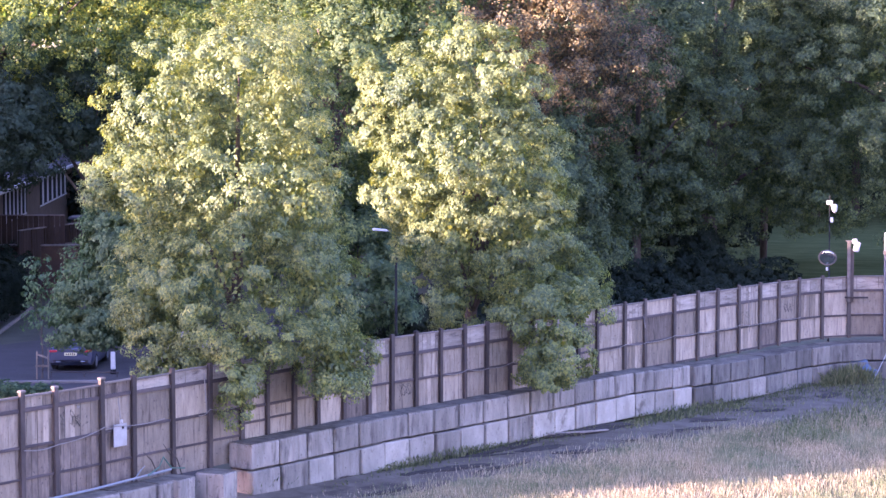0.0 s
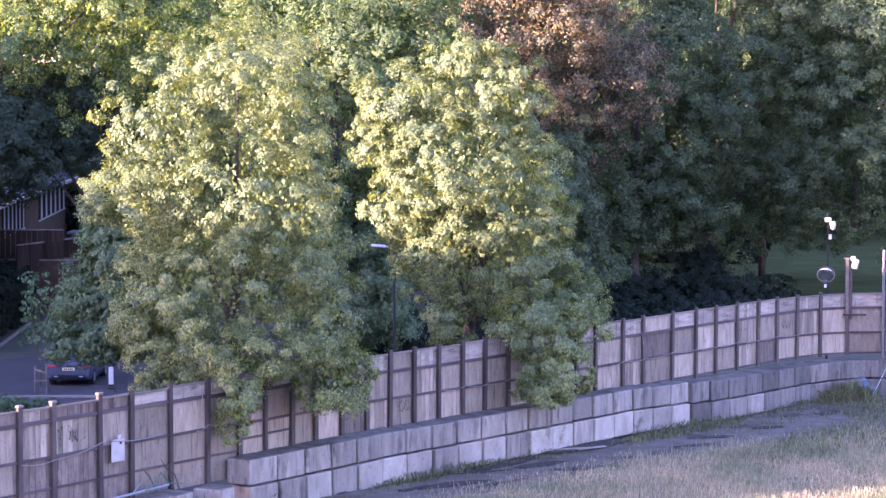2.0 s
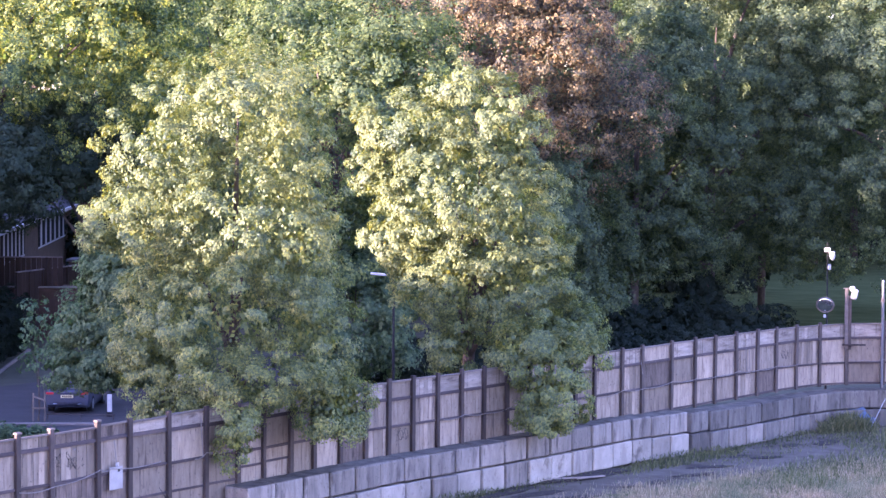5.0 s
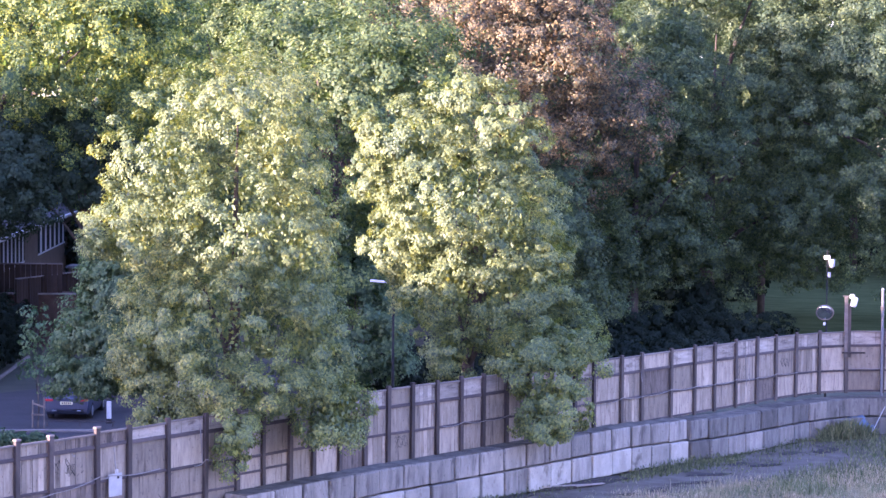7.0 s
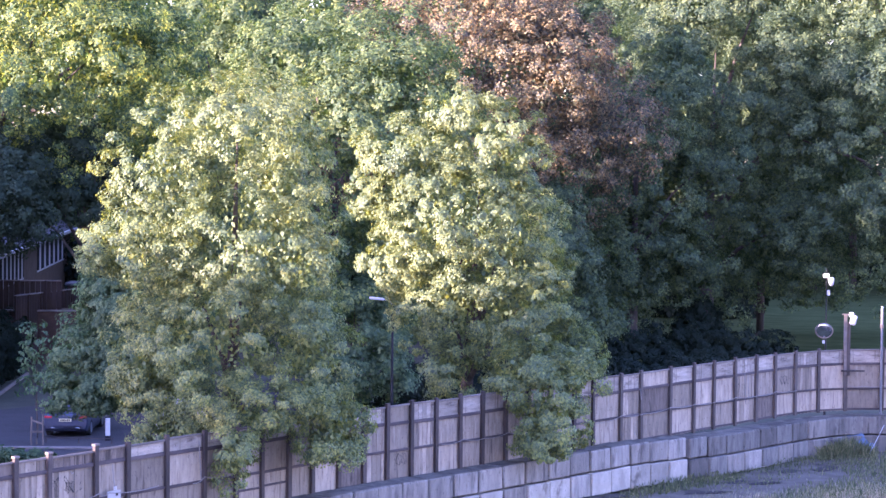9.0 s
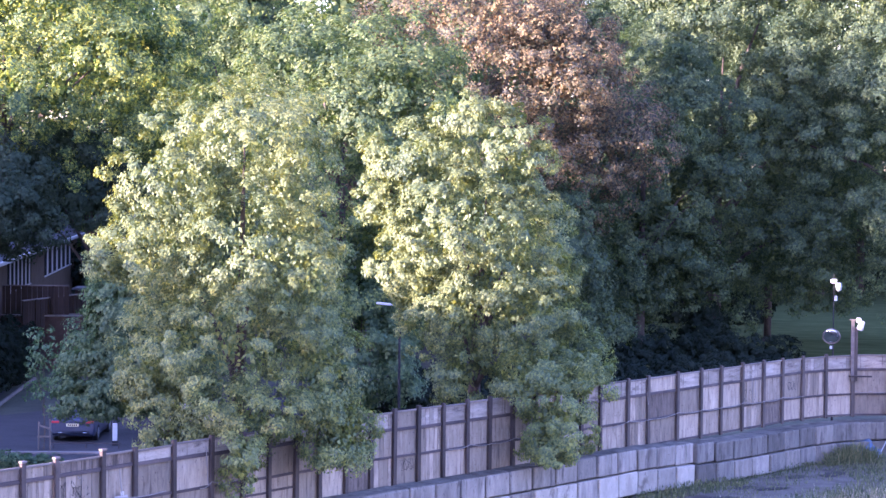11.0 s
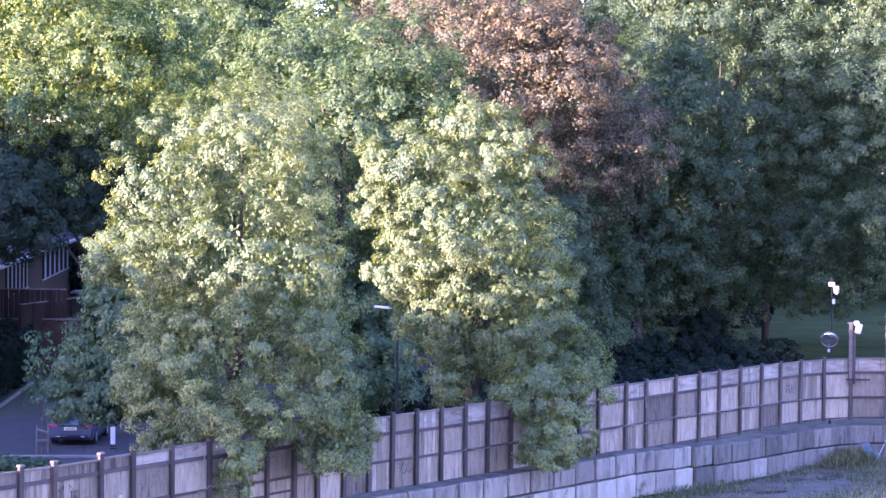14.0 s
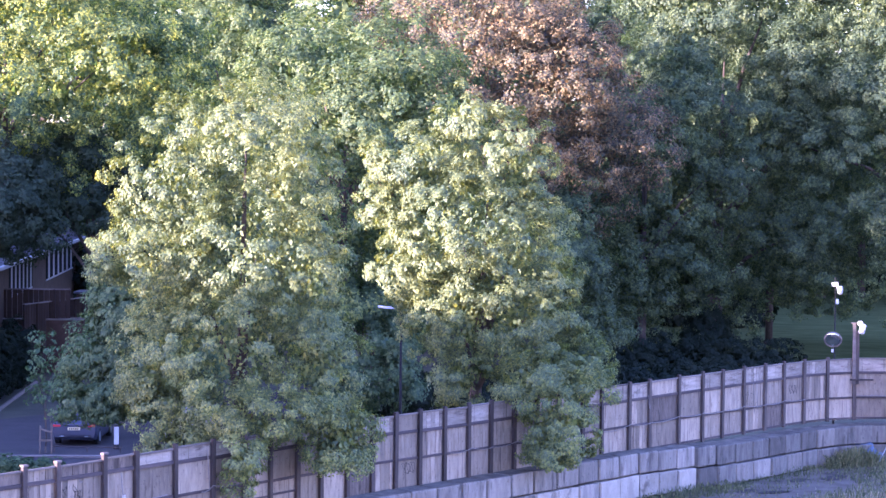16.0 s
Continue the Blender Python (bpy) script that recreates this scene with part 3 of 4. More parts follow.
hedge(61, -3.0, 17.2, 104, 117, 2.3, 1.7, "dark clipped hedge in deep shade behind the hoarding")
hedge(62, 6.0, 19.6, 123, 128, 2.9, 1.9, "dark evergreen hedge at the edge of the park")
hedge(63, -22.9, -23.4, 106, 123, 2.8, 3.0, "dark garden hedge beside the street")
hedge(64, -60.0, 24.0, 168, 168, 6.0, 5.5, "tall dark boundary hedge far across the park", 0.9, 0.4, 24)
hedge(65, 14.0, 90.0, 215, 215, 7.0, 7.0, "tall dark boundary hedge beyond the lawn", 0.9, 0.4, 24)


def off_view_block():
    """An unseen, added block whose shadow lies over yard, fence and street."""
    root = empty("shadow_block", pose(-55, 133.3, 0), "unseen long brown brick block added to cast the evening shade", "building")
    part("wall", boxed((13, 190.6, 14.4), (0, 0, 7.2), 0.05), BRICK, root)
    part("roof", boxed((13.4, 191.0, 0.3), (0, 0, 14.4), 0.04), CAP, root)
    # Steps added on top to raise the shade line on the trees.
    part("upper_storey", boxed((12.6, 119.0, 1.4), (0, -19.5, 15.25), 0.05), BRICK, root)
    part("upper_storey", boxed((12.2, 80, 2.2), (0, -21, 17.05), 0.05), BRICK, root)
    part("stair_tower", boxed((11.8, 17.0, 1.9), (0, -51.8, 19.0), 0.05), BRICK, root)
    # Random boxes along the roof break up the shadow's edge.
    rng = random.Random(33)
    y = -94.5
    while y < 40:
        top = 14.5 if y < -76 else 15.9 if y < -61 else 18.1 if y < 19 else 15.9
        wide, high = rng.uniform(0.7, 2.2), rng.uniform(0.35, 1.5)
        part("chimney", boxed((1.2, wide, high + 0.1), (rng.uniform(3.0, 5.6), y, top + high / 2), 0.04), BRICK, root)
        y += wide + rng.uniform(0.6, 2.4)
    return root


off_view_block()
# ---- weeds and dry grass in the yard ----
GRASS_EDGE = [(-6, 57.0), (-2.2, 63.6), (0.3, 67.2), (4, 71.4), (6.2, 74.8), (9.6, 78.4), (17, 84.0), (30, 88.0)]


def grass_material():
    n = Nodes("dry_grass")
    isl = n.add("ShaderNodeNewGeometry").outputs["Random Per Island"]
    co = n.add("ShaderNodeTexCoord").outputs["Object"]
    straw = n.ramp(isl, [(0.0, (0.22, 0.19, 0.115)), (0.5, (0.35, 0.29, 0.185)), (0.8, (0.54, 0.43, 0.31)), (1.0, (0.16, 0.18, 0.08))])
    green = n.ramp(isl, [(0.0, (0.085, 0.11, 0.06)), (0.6, (0.15, 0.18, 0.09)), (1.0, (0.42, 0.37, 0.26))])
    col = n.mix(n.ramp(n.noise(co, 0.35, 4.0), [(0.44, (0, 0, 0)), (0.60, (1, 1, 1))]), straw, green)
    a = n.add("ShaderNodeBsdfDiffuse", {"Color": col}).outputs[0]
    b = n.add("ShaderNodeBsdfTranslucent", {"Color": col}).outputs[0]
    return n.done(n.add("ShaderNodeMixShader", {0: 0.35, 1: a, 2: b}).outputs[0])


GRASS = grass_material()
WEED = leaf_material("weed_leaf", [(0.055, 0.07, 0.04), (0.095, 0.11, 0.06), (0.23, 0.215, 0.135)], (1.2, 1.3, 0.7), 0.35, 0.05)


def blades(rng, x, y, z, low, high, wide):
    """Three-cornered blades of grass, some with a heavier seed head."""
    n = len(x)
    h = rng.uniform(low, high, n)
    a = rng.uniform(0, math.tau, n)
    lean = rng.normal(scale=0.25, size=(n, 2)) * h[:, None]
    w = wide * rng.uniform(0.6, 1.4, n)
    root = np.stack([x, y, z], 1)
    side = np.stack([np.cos(a) * w, np.sin(a) * w, np.zeros(n)], 1)
    tip = root + np.stack([lean[:, 0], lean[:, 1], h], 1)
    mid, up = root + (tip - root) * 0.6, root + (tip - root) * 0.72
    head = (rng.random(n) < 0.4)[:, None, None]
    return np.where(head, np.stack([mid, up - side * 1.7, tip + side * 0.8], 1), np.stack([root - side, tip, root + side], 1))


def yard_heights(x):
    return np.interp(x, [-12, -6, -1, 5, 11], [0.62, 0.55, 0.28, 0.22, 0.02])


def dry_grass():
    rng = np.random.default_rng(71)
    n = 420000
    x = rng.uniform(-6, 26, n)
    y = 58 + (92 - 58) * rng.random(n)
    edge = np.interp(x, [p[0] for p in GRASS_EDGE], [p[1] for p in GRASS_EDGE])
    thin = np.clip((edge - y + rng.normal(scale=0.7, size=n)) / 4.0, 0, 1)
    clumpy = 0.55 + 0.45 * np.sin(x * 1.7 + 2 * np.sin(y * 0.9)) * np.sin(y * 1.3 + x * 0.6)
    keep = rng.random(n) < thin * (0.35 + 0.65 * clumpy)
    x, y = x[keep], y[keep]
    ob = quads("grass", blades(rng, x, y, yard_heights(x), 0.10, 0.40, 0.0085), GRASS)
    tagged(ob, "tall dry straw-coloured grass gone to seed", "grass", kind="stuff")


def weed_patch(seed, x0, x1, off0, off1, n, high, label):
    """Green weeds along the foot of the blocks, off0 to off1 metres before the fence."""
    rng = np.random.default_rng(seed)
    x = rng.uniform(x0, x1, n)
    fy = np.interp(x, [p[0] for p in FENCE_LINE], [p[1] for p in FENCE_LINE])
    y = fy - rng.uniform(off0, off1, n)
    fade = 1 - np.abs((x - x0) / (x1 - x0) * 2 - 1) ** 2
    v = blades(rng, x, y, yard_heights(x), 0.25 * high, high, 0.02)
    v[:, :, 2] = yard_heights(x)[:, None] + (v[:, :, 2] - yard_heights(x)[:, None]) * (0.4 + 0.6 * fade)[:, None]
    ob = quads("weeds", v, WEED)
    tagged(ob, label, "weeds", kind="stuff")


THATCH = surface("matted_dry_grass", (0.160, 0.144, 0.074), (0.077, 0.081, 0.037), 0.5, 14.0, 0.95, 0.6, stain=(0.227, 0.188, 0.109), stain_scale=0.25, stain_at=0.52)
sheet("grass_bed", np.linspace(-5.5, 28, 60), lambda x, j: 40 + (float(np.interp(x, [p[0] for p in GRASS_EDGE], [p[1] for p in GRASS_EDGE])) - 41.2 + 0.9 * noise.noise((x * 0.9, 5, 0))) * j, lambda x, y: yard_z(x) + 0.05 * noise.noise((x * 0.4, y * 0.4, 0)) + 0.02, THATCH, "matted straw and green grass over the old yard")
dry_grass()
weed_patch(72, 6.3, 11.5, 1.5, 3.6, 1400, 0.42, "green weeds and grass at the foot of the blocks")
weed_patch(74, -2.0, 6.4, 1.25, 2.2, 500, 0.25, "sparse dry weeds along the foot of the blocks")
weed_patch(75, 11.0, 15.5, 1.3, 3.0, 350, 0.3, "thin straw-coloured weeds on the cracked tarmac")
weed_patch(76, 10.0, 18.5, 8.5, 14.0, 2600, 0.5, "green weeds mixed through the dry yard grass")
weed_patch(73, 15.1, 17.6, 1.5, 2.6, 1700, 0.9, "tall green weed clump before the concrete blocks")
weed_patch(74, -5.4, -4.2, 1.35, 1.7, 260, 0.5, "small weeds growing from the block joint")
weed_patch(75, -2.0, 2.2, 1.35, 2.1, 1000, 0.4, "low weeds along the foot of the blocks")
weed_patch(76, 11.0, 15.2, 1.4, 1.9, 600, 0.3, "sparse weeds along the foot of the blocks")
weed_patch(78, 9.5, 21.0, 1.5, 6.0, 1500, 0.25, "sparse low weeds in the cracked tarmac")
weed_patch(79, -3.5, 9.0, 1.6, 3.5, 500, 0.2, "sparse low weeds in the cracked tarmac")
weed_patch(80, 15.5, 24.0, 3.2, 8.0, 3000, 0.6, "rank green weeds at the edge of the dry grass")
weed_patch(77, -8.0, -6.6, 1.3, 1.9, 300, 0.4, "weeds between loose concrete blocks")

WHITE = plain("white_paint", (0.42, 0.42, 0.43), 0.5)
CAP_WHITE = surface("grubby_white_board", (0.46, 0.44, 0.43), (0.33, 0.31, 0.30), 3.0, 30.0, 0.7, 0.1)
DULL_STEEL = plain("dull_grey_steel", (0.13, 0.13, 0.14), 0.6, 0.2)
GREY_METAL = plain("galvanised_steel", (0.36, 0.37, 0.39), 0.45, 0.7)
BLACK = plain("black_paint", (0.006, 0.006, 0.007), 0.9)
SOIL = surface("dark_soil", (0.055, 0.045, 0.038), (0.025, 0.022, 0.02), 2.0, 20.0, 0.95, 0.8)
OLD_WOOD = surface("bleached_wood", (0.36, 0.31, 0.27), (0.20, 0.17, 0.15), 3.0, 30.0, 0.9, 0.4, (0.3, 1, 1))
PIPE = plain("blue_grey_plastic", (0.15, 0.165, 0.19), 0.5)
TARP_BLUE = plain("faded_blue_tarpaulin", (0.06, 0.095, 0.16), 0.6)
CABLE = plain("pale_cable", (0.20, 0.18, 0.17), 0.8)


def soil_patch(seed, x, y, rx, ry, turn, high, label):
    """A low, uneven heap of dirt and leaf litter."""
    rng = random.Random(seed)
    bm = bmesh.new()
    bmesh.ops.create_icosphere(bm, subdivisions=4, radius=1)
    for v in bm.verts:
        k = 1 + 0.35 * noise.noise(v.co * 2.2 + Vector((seed, 0, 0))) + 0.15 * noise.noise(v.co * 6)
        v.co = Vector((v.co.x * rx * k, v.co.y * ry * k, max(v.co.z, -0.1) * high * k))
    ob = link("dirt_heap", bm, SOIL, smooth=True)
    ob.matrix_basis = pose(x, y, yard_z(x) - 0.01, 0, 0, turn)
    tagged(ob, label, "dirt", kind="stuff")


soil_patch(3, 1.6, 72.2, 2.3, 0.45, 52, 0.06, "thin dark strip of soil and leaf litter")
soil_patch(4, 4.3, 76.3, 2.2, 0.8, 45, 0.10, "dark heap of soil and leaf litter")
soil_patch(5, 5.6, 77.5, 1.2, 0.5, 40, 0.09, "dark heap of soil and leaf litter")
soil_patch(6, -3.2, 66.3, 0.9, 0.25, 55, 0.05, "thin dark strip of soil and leaf litter")
soil_patch(7, 13.0, 88.0, 2.4, 0.4, 50, 0.06, "thin dark strip of soil and leaf litter")
soil_patch(8, 0.8, 70.8, 1.5, 0.2, 30, 0.03, "thin dark strip of soil and leaf litter")


rng = random.Random(17)
for i in range(14):
    x = -3.5 + i * 1.3 + rng.uniform(-0.4, 0.4)
    off = rng.uniform(1.7, 3.6)
    soil_patch(20 + i, x + off * 0.5, fence_y(x) - off, rng.uniform(0.5, 1.6), rng.uniform(0.12, 0.4), rng.uniform(20, 60), rng.uniform(0.02, 0.06), "thin dark strip of soil and leaf litter")


def plank(x, y, length, turn, z=0.0, pitch=0.0):
    root = link("plank", boxed((length, 0.14, 0.035), (0, 0, 0.02), 0.005), OLD_WOOD)
    root.matrix_basis = pose(x, y, yard_z(x) + 0.06 + z, 0, pitch, turn)
    return tagged(root, "bleached old timber plank lying on the ground", "plank", "loose planks")


plank(3.9, 75.4, 2.6, 20)
plank(3.0, 75.0, 1.5, -8, 0.04)
plank(5.1, 75.9, 1.2, 35)
plank(11.9, 86.6, 1.4, 10)

# standpipe: a small white cross-shaped tap
root = empty("standpipe", pose(-1.55, 69.6, yard_z(-1.55)), "small white standpipe with a cross handle", "pipe")
part("stem", tubed([(0, 0, -0.05), (0, 0, 0.36)], [0.035, 0.03]), WHITE, root)
part("handle", tubed([(-0.2, 0, 0.17), (0.2, 0, 0.17)], 0.03), WHITE, root)
part("foot", tubed([(0, 0, -0.05), (0, 0, 0.04)], [0.11, 0.09], 12), GREY_METAL, root)

# a faded blue tarpaulin slumped against the blocks
bm = bmesh.new()
bmesh.ops.create_grid(bm, x_segments=16, y_segments=12, size=0.5)
bmesh.ops.recalc_face_normals(bm, faces=bm.faces)
for v in bm.verts:
    u, w = v.co.x + 0.5, v.co.y + 0.5
    v.co = Vector((u * 1.5, 0.55 * w + 0.12 * noise.noise((u * 4, w * 4, 1)), 0.75 * w ** 1.4 * (0.65 + 0.35 * math.sin(u * 3.1)) + 0.1 * noise.noise((u * 5, w * 5, 7)) + 0.06))
bmesh.ops.solidify(bm, geom=bm.faces, thickness=0.012)
ob = link("tarpaulin", bm, TARP_BLUE, smooth=True)
ob.matrix_basis = pose(16.3, 90.75, 0.02, 0, 0, 12)
tagged(ob, "faded blue tarpaulin slumped against the blocks", "tarpaulin")

# a thin rod that leans on the blocks
ob = link("leaning_rod", tubed([(0, 0, 0), (0.75, 0.6, 1.25)], 0.018, 6), GREY_METAL)
ob.matrix_basis = pose(17.25, 90.3, 0.0)
tagged(ob, "thin grey metal rod leaning against the blocks", "rod")


# ---- what hangs on the hoarding ----
def on_fence(x, off, z):
    s = (fence_y(x + 0.05) - fence_y(x - 0.05)) / 0.1
    k = math.hypot(1, s)
    return Vector((x + off * s / k, fence_y(x) - off / k, z))


def fence_turn(x):
    return math.degrees(math.atan2(fence_y(x + 0.05) - fence_y(x - 0.05), 0.1))


root = empty("notice_board", pose(*on_fence(-8.68, 0.145, 2.73), 0, 0, fence_turn(-8.68)), "small blank white notice board screwed to the hoarding", "sign")
part("board", boxed((0.52, 0.02, 0.60), (0, 0, 0), 0.004), CAP_WHITE, root)
part("tab", boxed((0.12, 0.022, 0.10), (0.05, -0.002, 0.36), 0.004), CAP_WHITE, root)
part("hole", boxed((0.08, 0.01, 0.08), (0.10, -0.013, 0.20), 0.002), BLACK, root)


def cable(xs, zs, off=0.15, r=0.012, label="pale cable sagging along the hoarding", mat=None):
    pts = []
    for (x0, x1), (z0, z1) in zip(zip(xs, xs[1:]), zip(zs, zs[1:])):
        for k in range(8):
            f = k / 8
            pts.append(on_fence(x0 + (x1 - x0) * f, off, z0 + (z1 - z0) * f - 0.06 * math.sin(math.pi * f)))
    pts.append(on_fence(xs[-1], off, zs[-1]))
    return tagged(link("cable", tubed(pts, r, 6), mat or CABLE), label, "cable", "cables on the hoarding")


cable([-10.67, -9.98, -9.01], [2.80, 2.80, 3.02])
cable([-9.01, -8.8, -7.7], [3.02, 3.0, 2.95], 0.17)
cable([-6.9, -6.62, -5.9], [2.85, 2.98, 2.92], 0.17)
cable([0.0, 0.7, 1.4, 2.2, 2.9], [2.74, 2.8, 2.72, 2.78, 2.70])
cable([5.4, 6.45, 7.3, 8.5, 9.5], [2.60, 2.72, 2.66, 2.74, 2.70])
cable([9.5, 10.4, 11.4, 12.4, 13.3, 14.3], [2.72, 2.68, 2.74, 2.66, 2.70, 2.64])
cable([16.7, 17.4, 18.2, 19.5], [2.7, 2.66, 2.68, 2.6])
for x, hi, lo in ((-8.72, 3.75, 3.05), (-6.75, 4.0, 2.9), (-9.6, 3.75, 3.70), (11.75, 3.6, 2.4), (11.9, 3.55, 2.5), (7.15, 3.7, 3.2)):
    cable([x, x + 0.06], [hi, lo], 0.15, 0.013, "pale cable hanging down the hoarding")

# a pipe and sticks on the lower blocks
ob = link("long_pipe", tubed([on_fence(-11.6, 0.5, 1.50), on_fence(-9.5, 0.48, 1.53), on_fence(-7.75, 0.45, 1.60)], 0.035), PIPE)
tagged(ob, "long blue-grey plastic pipe lying on the blocks", "pipe")
for i, (x, z, dx, dz) in enumerate(((-8.6, 1.62, 0.42, 0.16), (-8.05, 1.66, -0.16, 0.5), (-7.62, 1.55, -0.14, 0.72), (-7.5, 1.5, -0.1, 0.6))):
    ob = link("stick", tubed([on_fence(x, 0.45, z - 0.12), on_fence(x + dx * 0.5, 0.36, z + dz * 0.55), on_fence(x + dx, 0.2, z + dz)], [0.02, 0.017, 0.01], 6), BARK if i else PIPE)
    tagged(ob, "bare stick propped between blocks and hoarding", "stick", "sticks by the hoarding")

ob = link("garden_hose", tubed([on_fence(-8.3, 0.5, 1.58), on_fence(-8.0, 0.42, 1.72), on_fence(-7.85, 0.34, 1.95), on_fence(-7.7, 0.4, 1.62), on_fence(-7.45, 0.48, 1.56)], 0.02, 6), plain("green_rubber", (0.03, 0.10, 0.07), 0.6))
tagged(ob, "loose green hose lying over the blocks", "hose")


def paint_mark(seed, x, z, size):
    """A scrawl of dark spray paint on a panel, no letters."""
    rng = random.Random(seed)
    pts, p = [], Vector((0, 0, 0))
    for k in range(26):
        p = Vector((size * (k / 26 - 0.5) + size * 0.18 * math.sin(k * 1.9 + seed), 0, size * 0.32 * math.sin(k * 1.25 + rng.uniform(-0.4, 0.4))))
        pts.append(p)
    ob = link("paint_mark", tubed(pts, 0.008, 4), BLACK)
    ob.matrix_basis = pose(*on_fence(x, 0.016, z), 0, 0, fence_turn(x)) @ Matrix.Diagonal((1, 0.3, 1, 1))
    tagged(ob, "dark scrawl of spray paint on the hoarding", "graffiti", "scrawls on the hoarding")


paint_mark(2, -9.72, 3.42, 0.62)
paint_mark(4, -9.45, 3.30, 0.5)
paint_mark(5, 11.8, 3.0, 0.8)
paint_mark(7, 13.8, 3.1, 0.6)
paint_mark(9, -1.2, 2.45, 0.6)


# timber post pair with a white floodlight, fixed to the hoarding
def floodlight_post():
    root = empty("floodlight_post", pose(*on_fence(16.62, 0.16, 0)), "timber post on the hoarding with a white floodlight", "lamp")
    part("post", boxed((0.13, 0.10, 2.5), (-0.065, 0, 4.35), 0.008), CAP, root)
    part("post", boxed((0.13, 0.10, 2.2), (0.075, 0.02, 4.2), 0.008), POST_PALE, root)
    part("bracket", boxed((0.95, 0.06, 0.07), (0.25, -0.08, 3.30), 0.006), POST, root)
    head = part("lamp_head", boxed((0.24, 0.22, 0.42), (0.24, -0.08, 5.38), 0.05, Matrix.Rotation(radians(14), 4, "Y")), WHITE, root)
    part("visor", boxed((0.2, 0.2, 0.2), (0.16, -0.06, 5.60), 0.04), WHITE, root)
    part("cap", boxed((0.4, 0.12, 0.035), (0.0, 0, 5.615), 0.004), CAP, root)


floodlight_post()
root = empty("metal_pole", pose(18.12, 92.33, 0.0), "slim grey steel pole behind the blocks", "pole")
part("shaft", tubed([(0, 0, 0), (0, 0, 5.9)], 0.055, 12), DULL_STEEL, root)
part("clamp", tubed([(0, 0, 5.05), (0, 0, 5.2)], 0.085, 12), CAP, root)
part("cap", tubed([(0, 0, 5.9), (0, 0, 5.96)], [0.065, 0.03], 12), GREY_METAL, root)

MIRROR = plain("mirror_glass", (0.85, 0.86, 0.88), 0.03, 1.0)


def camera_pole():
    """A dark pole beyond the fence with a convex traffic mirror and two white surveillance domes."""
    root = empty("surveillance_pole", pose(16.45, 96.0, 0.0), "dark steel pole with convex traffic mirror and white surveillance cameras", "pole")
    part("shaft", tubed([(0, 0, 0), (0, 0, 5.0), (0, 0, 7.3)], [0.06, 0.03, 0.022], 10), BLACK, root)
    bm = bmesh.new()
    bmesh.ops.create_uvsphere(bm, u_segments=32, v_segments=10, radius=0.34)
    for v in bm.verts:
        v.co = Vector((v.co.x, min(v.co.y, 0) * 0.25, v.co.z))
    m = part("mirror_dish", bm, MIRROR, root, "convex mirror with a pale rim", True)
    m.location = (-0.10, -0.16, 4.66)
    m.rotation_euler = (radians(28), 0, radians(-12))
    ring = [(0.36 * math.cos(a), 0, 0.36 * math.sin(a)) for a in np.linspace(0, math.tau, 33)]
    part("rim", tubed(ring, 0.032, 8), CAP, m)
    part("bracket", boxed((0.06, 0.2, 0.06), (-0.06, -0.08, 4.66), 0.005), BLACK, root)
    part("plate", boxed((0.10, 0.03, 0.14), (-0.1, -0.08, 4.18), 0.004), WHITE, root)
    part("camera_arm", boxed((0.26, 0.12, 0.18), (-0.02, -0.08, 7.0), 0.03), WHITE, root)
    dome = tubed([(0.16, -0.1, 6.92), (0.18, -0.1, 6.78), (0.19, -0.1, 6.62), (0.19, -0.1, 6.56)], [0.12, 0.12, 0.10, 0.04], 14)
    part("camera_dome", dome, WHITE, root, smooth=True)
    part("junction_box", boxed((0.12, 0.12, 0.22), (0.07, -0.09, 6.27), 0.015), WHITE, root)


camera_pole()


def street_lamp():
    root = empty("street_lamp", pose(-1.98, 95, 0), "slim dark street lamp with a pale horizontal head", "street lamp")
    part("column", tubed([(0, 0, 0), (0, 0, 1.2), (0, 0, 1.25), (0, 0, 5.7)], [0.085, 0.085, 0.06, 0.045], 10), BLACK, root)
    part("arm", tubed([(0, 0, 5.65), (-0.12, 0, 5.82), (-0.45, 0, 5.88)], 0.03, 8), GREY_METAL, root)
    part("lamp_head", boxed((0.62, 0.22, 0.10), (-0.68, 0, 5.90), 0.03, Matrix.Rotation(radians(5), 4, "Y")), WHITE, root)


street_lamp()


# ---- the street: cars, bollard, stakes ----
def paint(name, col):
    n = Nodes(name)
    return n.done(n.add("ShaderNodeBsdfPrincipled", {"Base Color": (*col, 1), "Roughness": 0.28, "Metallic": 0.35, "Coat Weight": 0.7, "Coat Roughness": 0.06}).outputs[0])


GLASS = plain("tinted_glass", (0.012, 0.014, 0.018), 0.05)
RUBBER = plain("tyre_rubber", (0.018, 0.018, 0.018), 0.85)
RED_LENS = plain("red_lens", (0.45, 0.012, 0.02), 0.3)
PLATE = plain("yellow_plate", (0.62, 0.57, 0.34), 0.5)
CHROME = plain("chrome", (0.7, 0.7, 0.72), 0.12, 1.0)


def loft(stations, closed=True):
    """Skin between cross-sections; each is (y, [(half width, z), ...]) from sill to centre line, mirrored."""
    bm = bmesh.new()
    rows = []
    for y, half in stations:
        pts = [(x, z) for x, z in half] + [(-x, z) for x, z in half[::-1] if x > 1e-6]
        rows.append([bm.verts.new((x, y, z)) for x, z in pts])
    n = len(rows[0])
    for a, b in zip(rows, rows[1:]):
        for k in range(n - 1):
            bm.faces.new((a[k], a[k + 1], b[k + 1], b[k]))
        bm.faces.new((a[n - 1], a[0], b[0], b[n - 1]))
    bm.faces.new(rows[0])
    bm.faces.new(rows[-1][::-1])
    bmesh.ops.recalc_face_normals(bm, faces=bm.faces)
    return bm


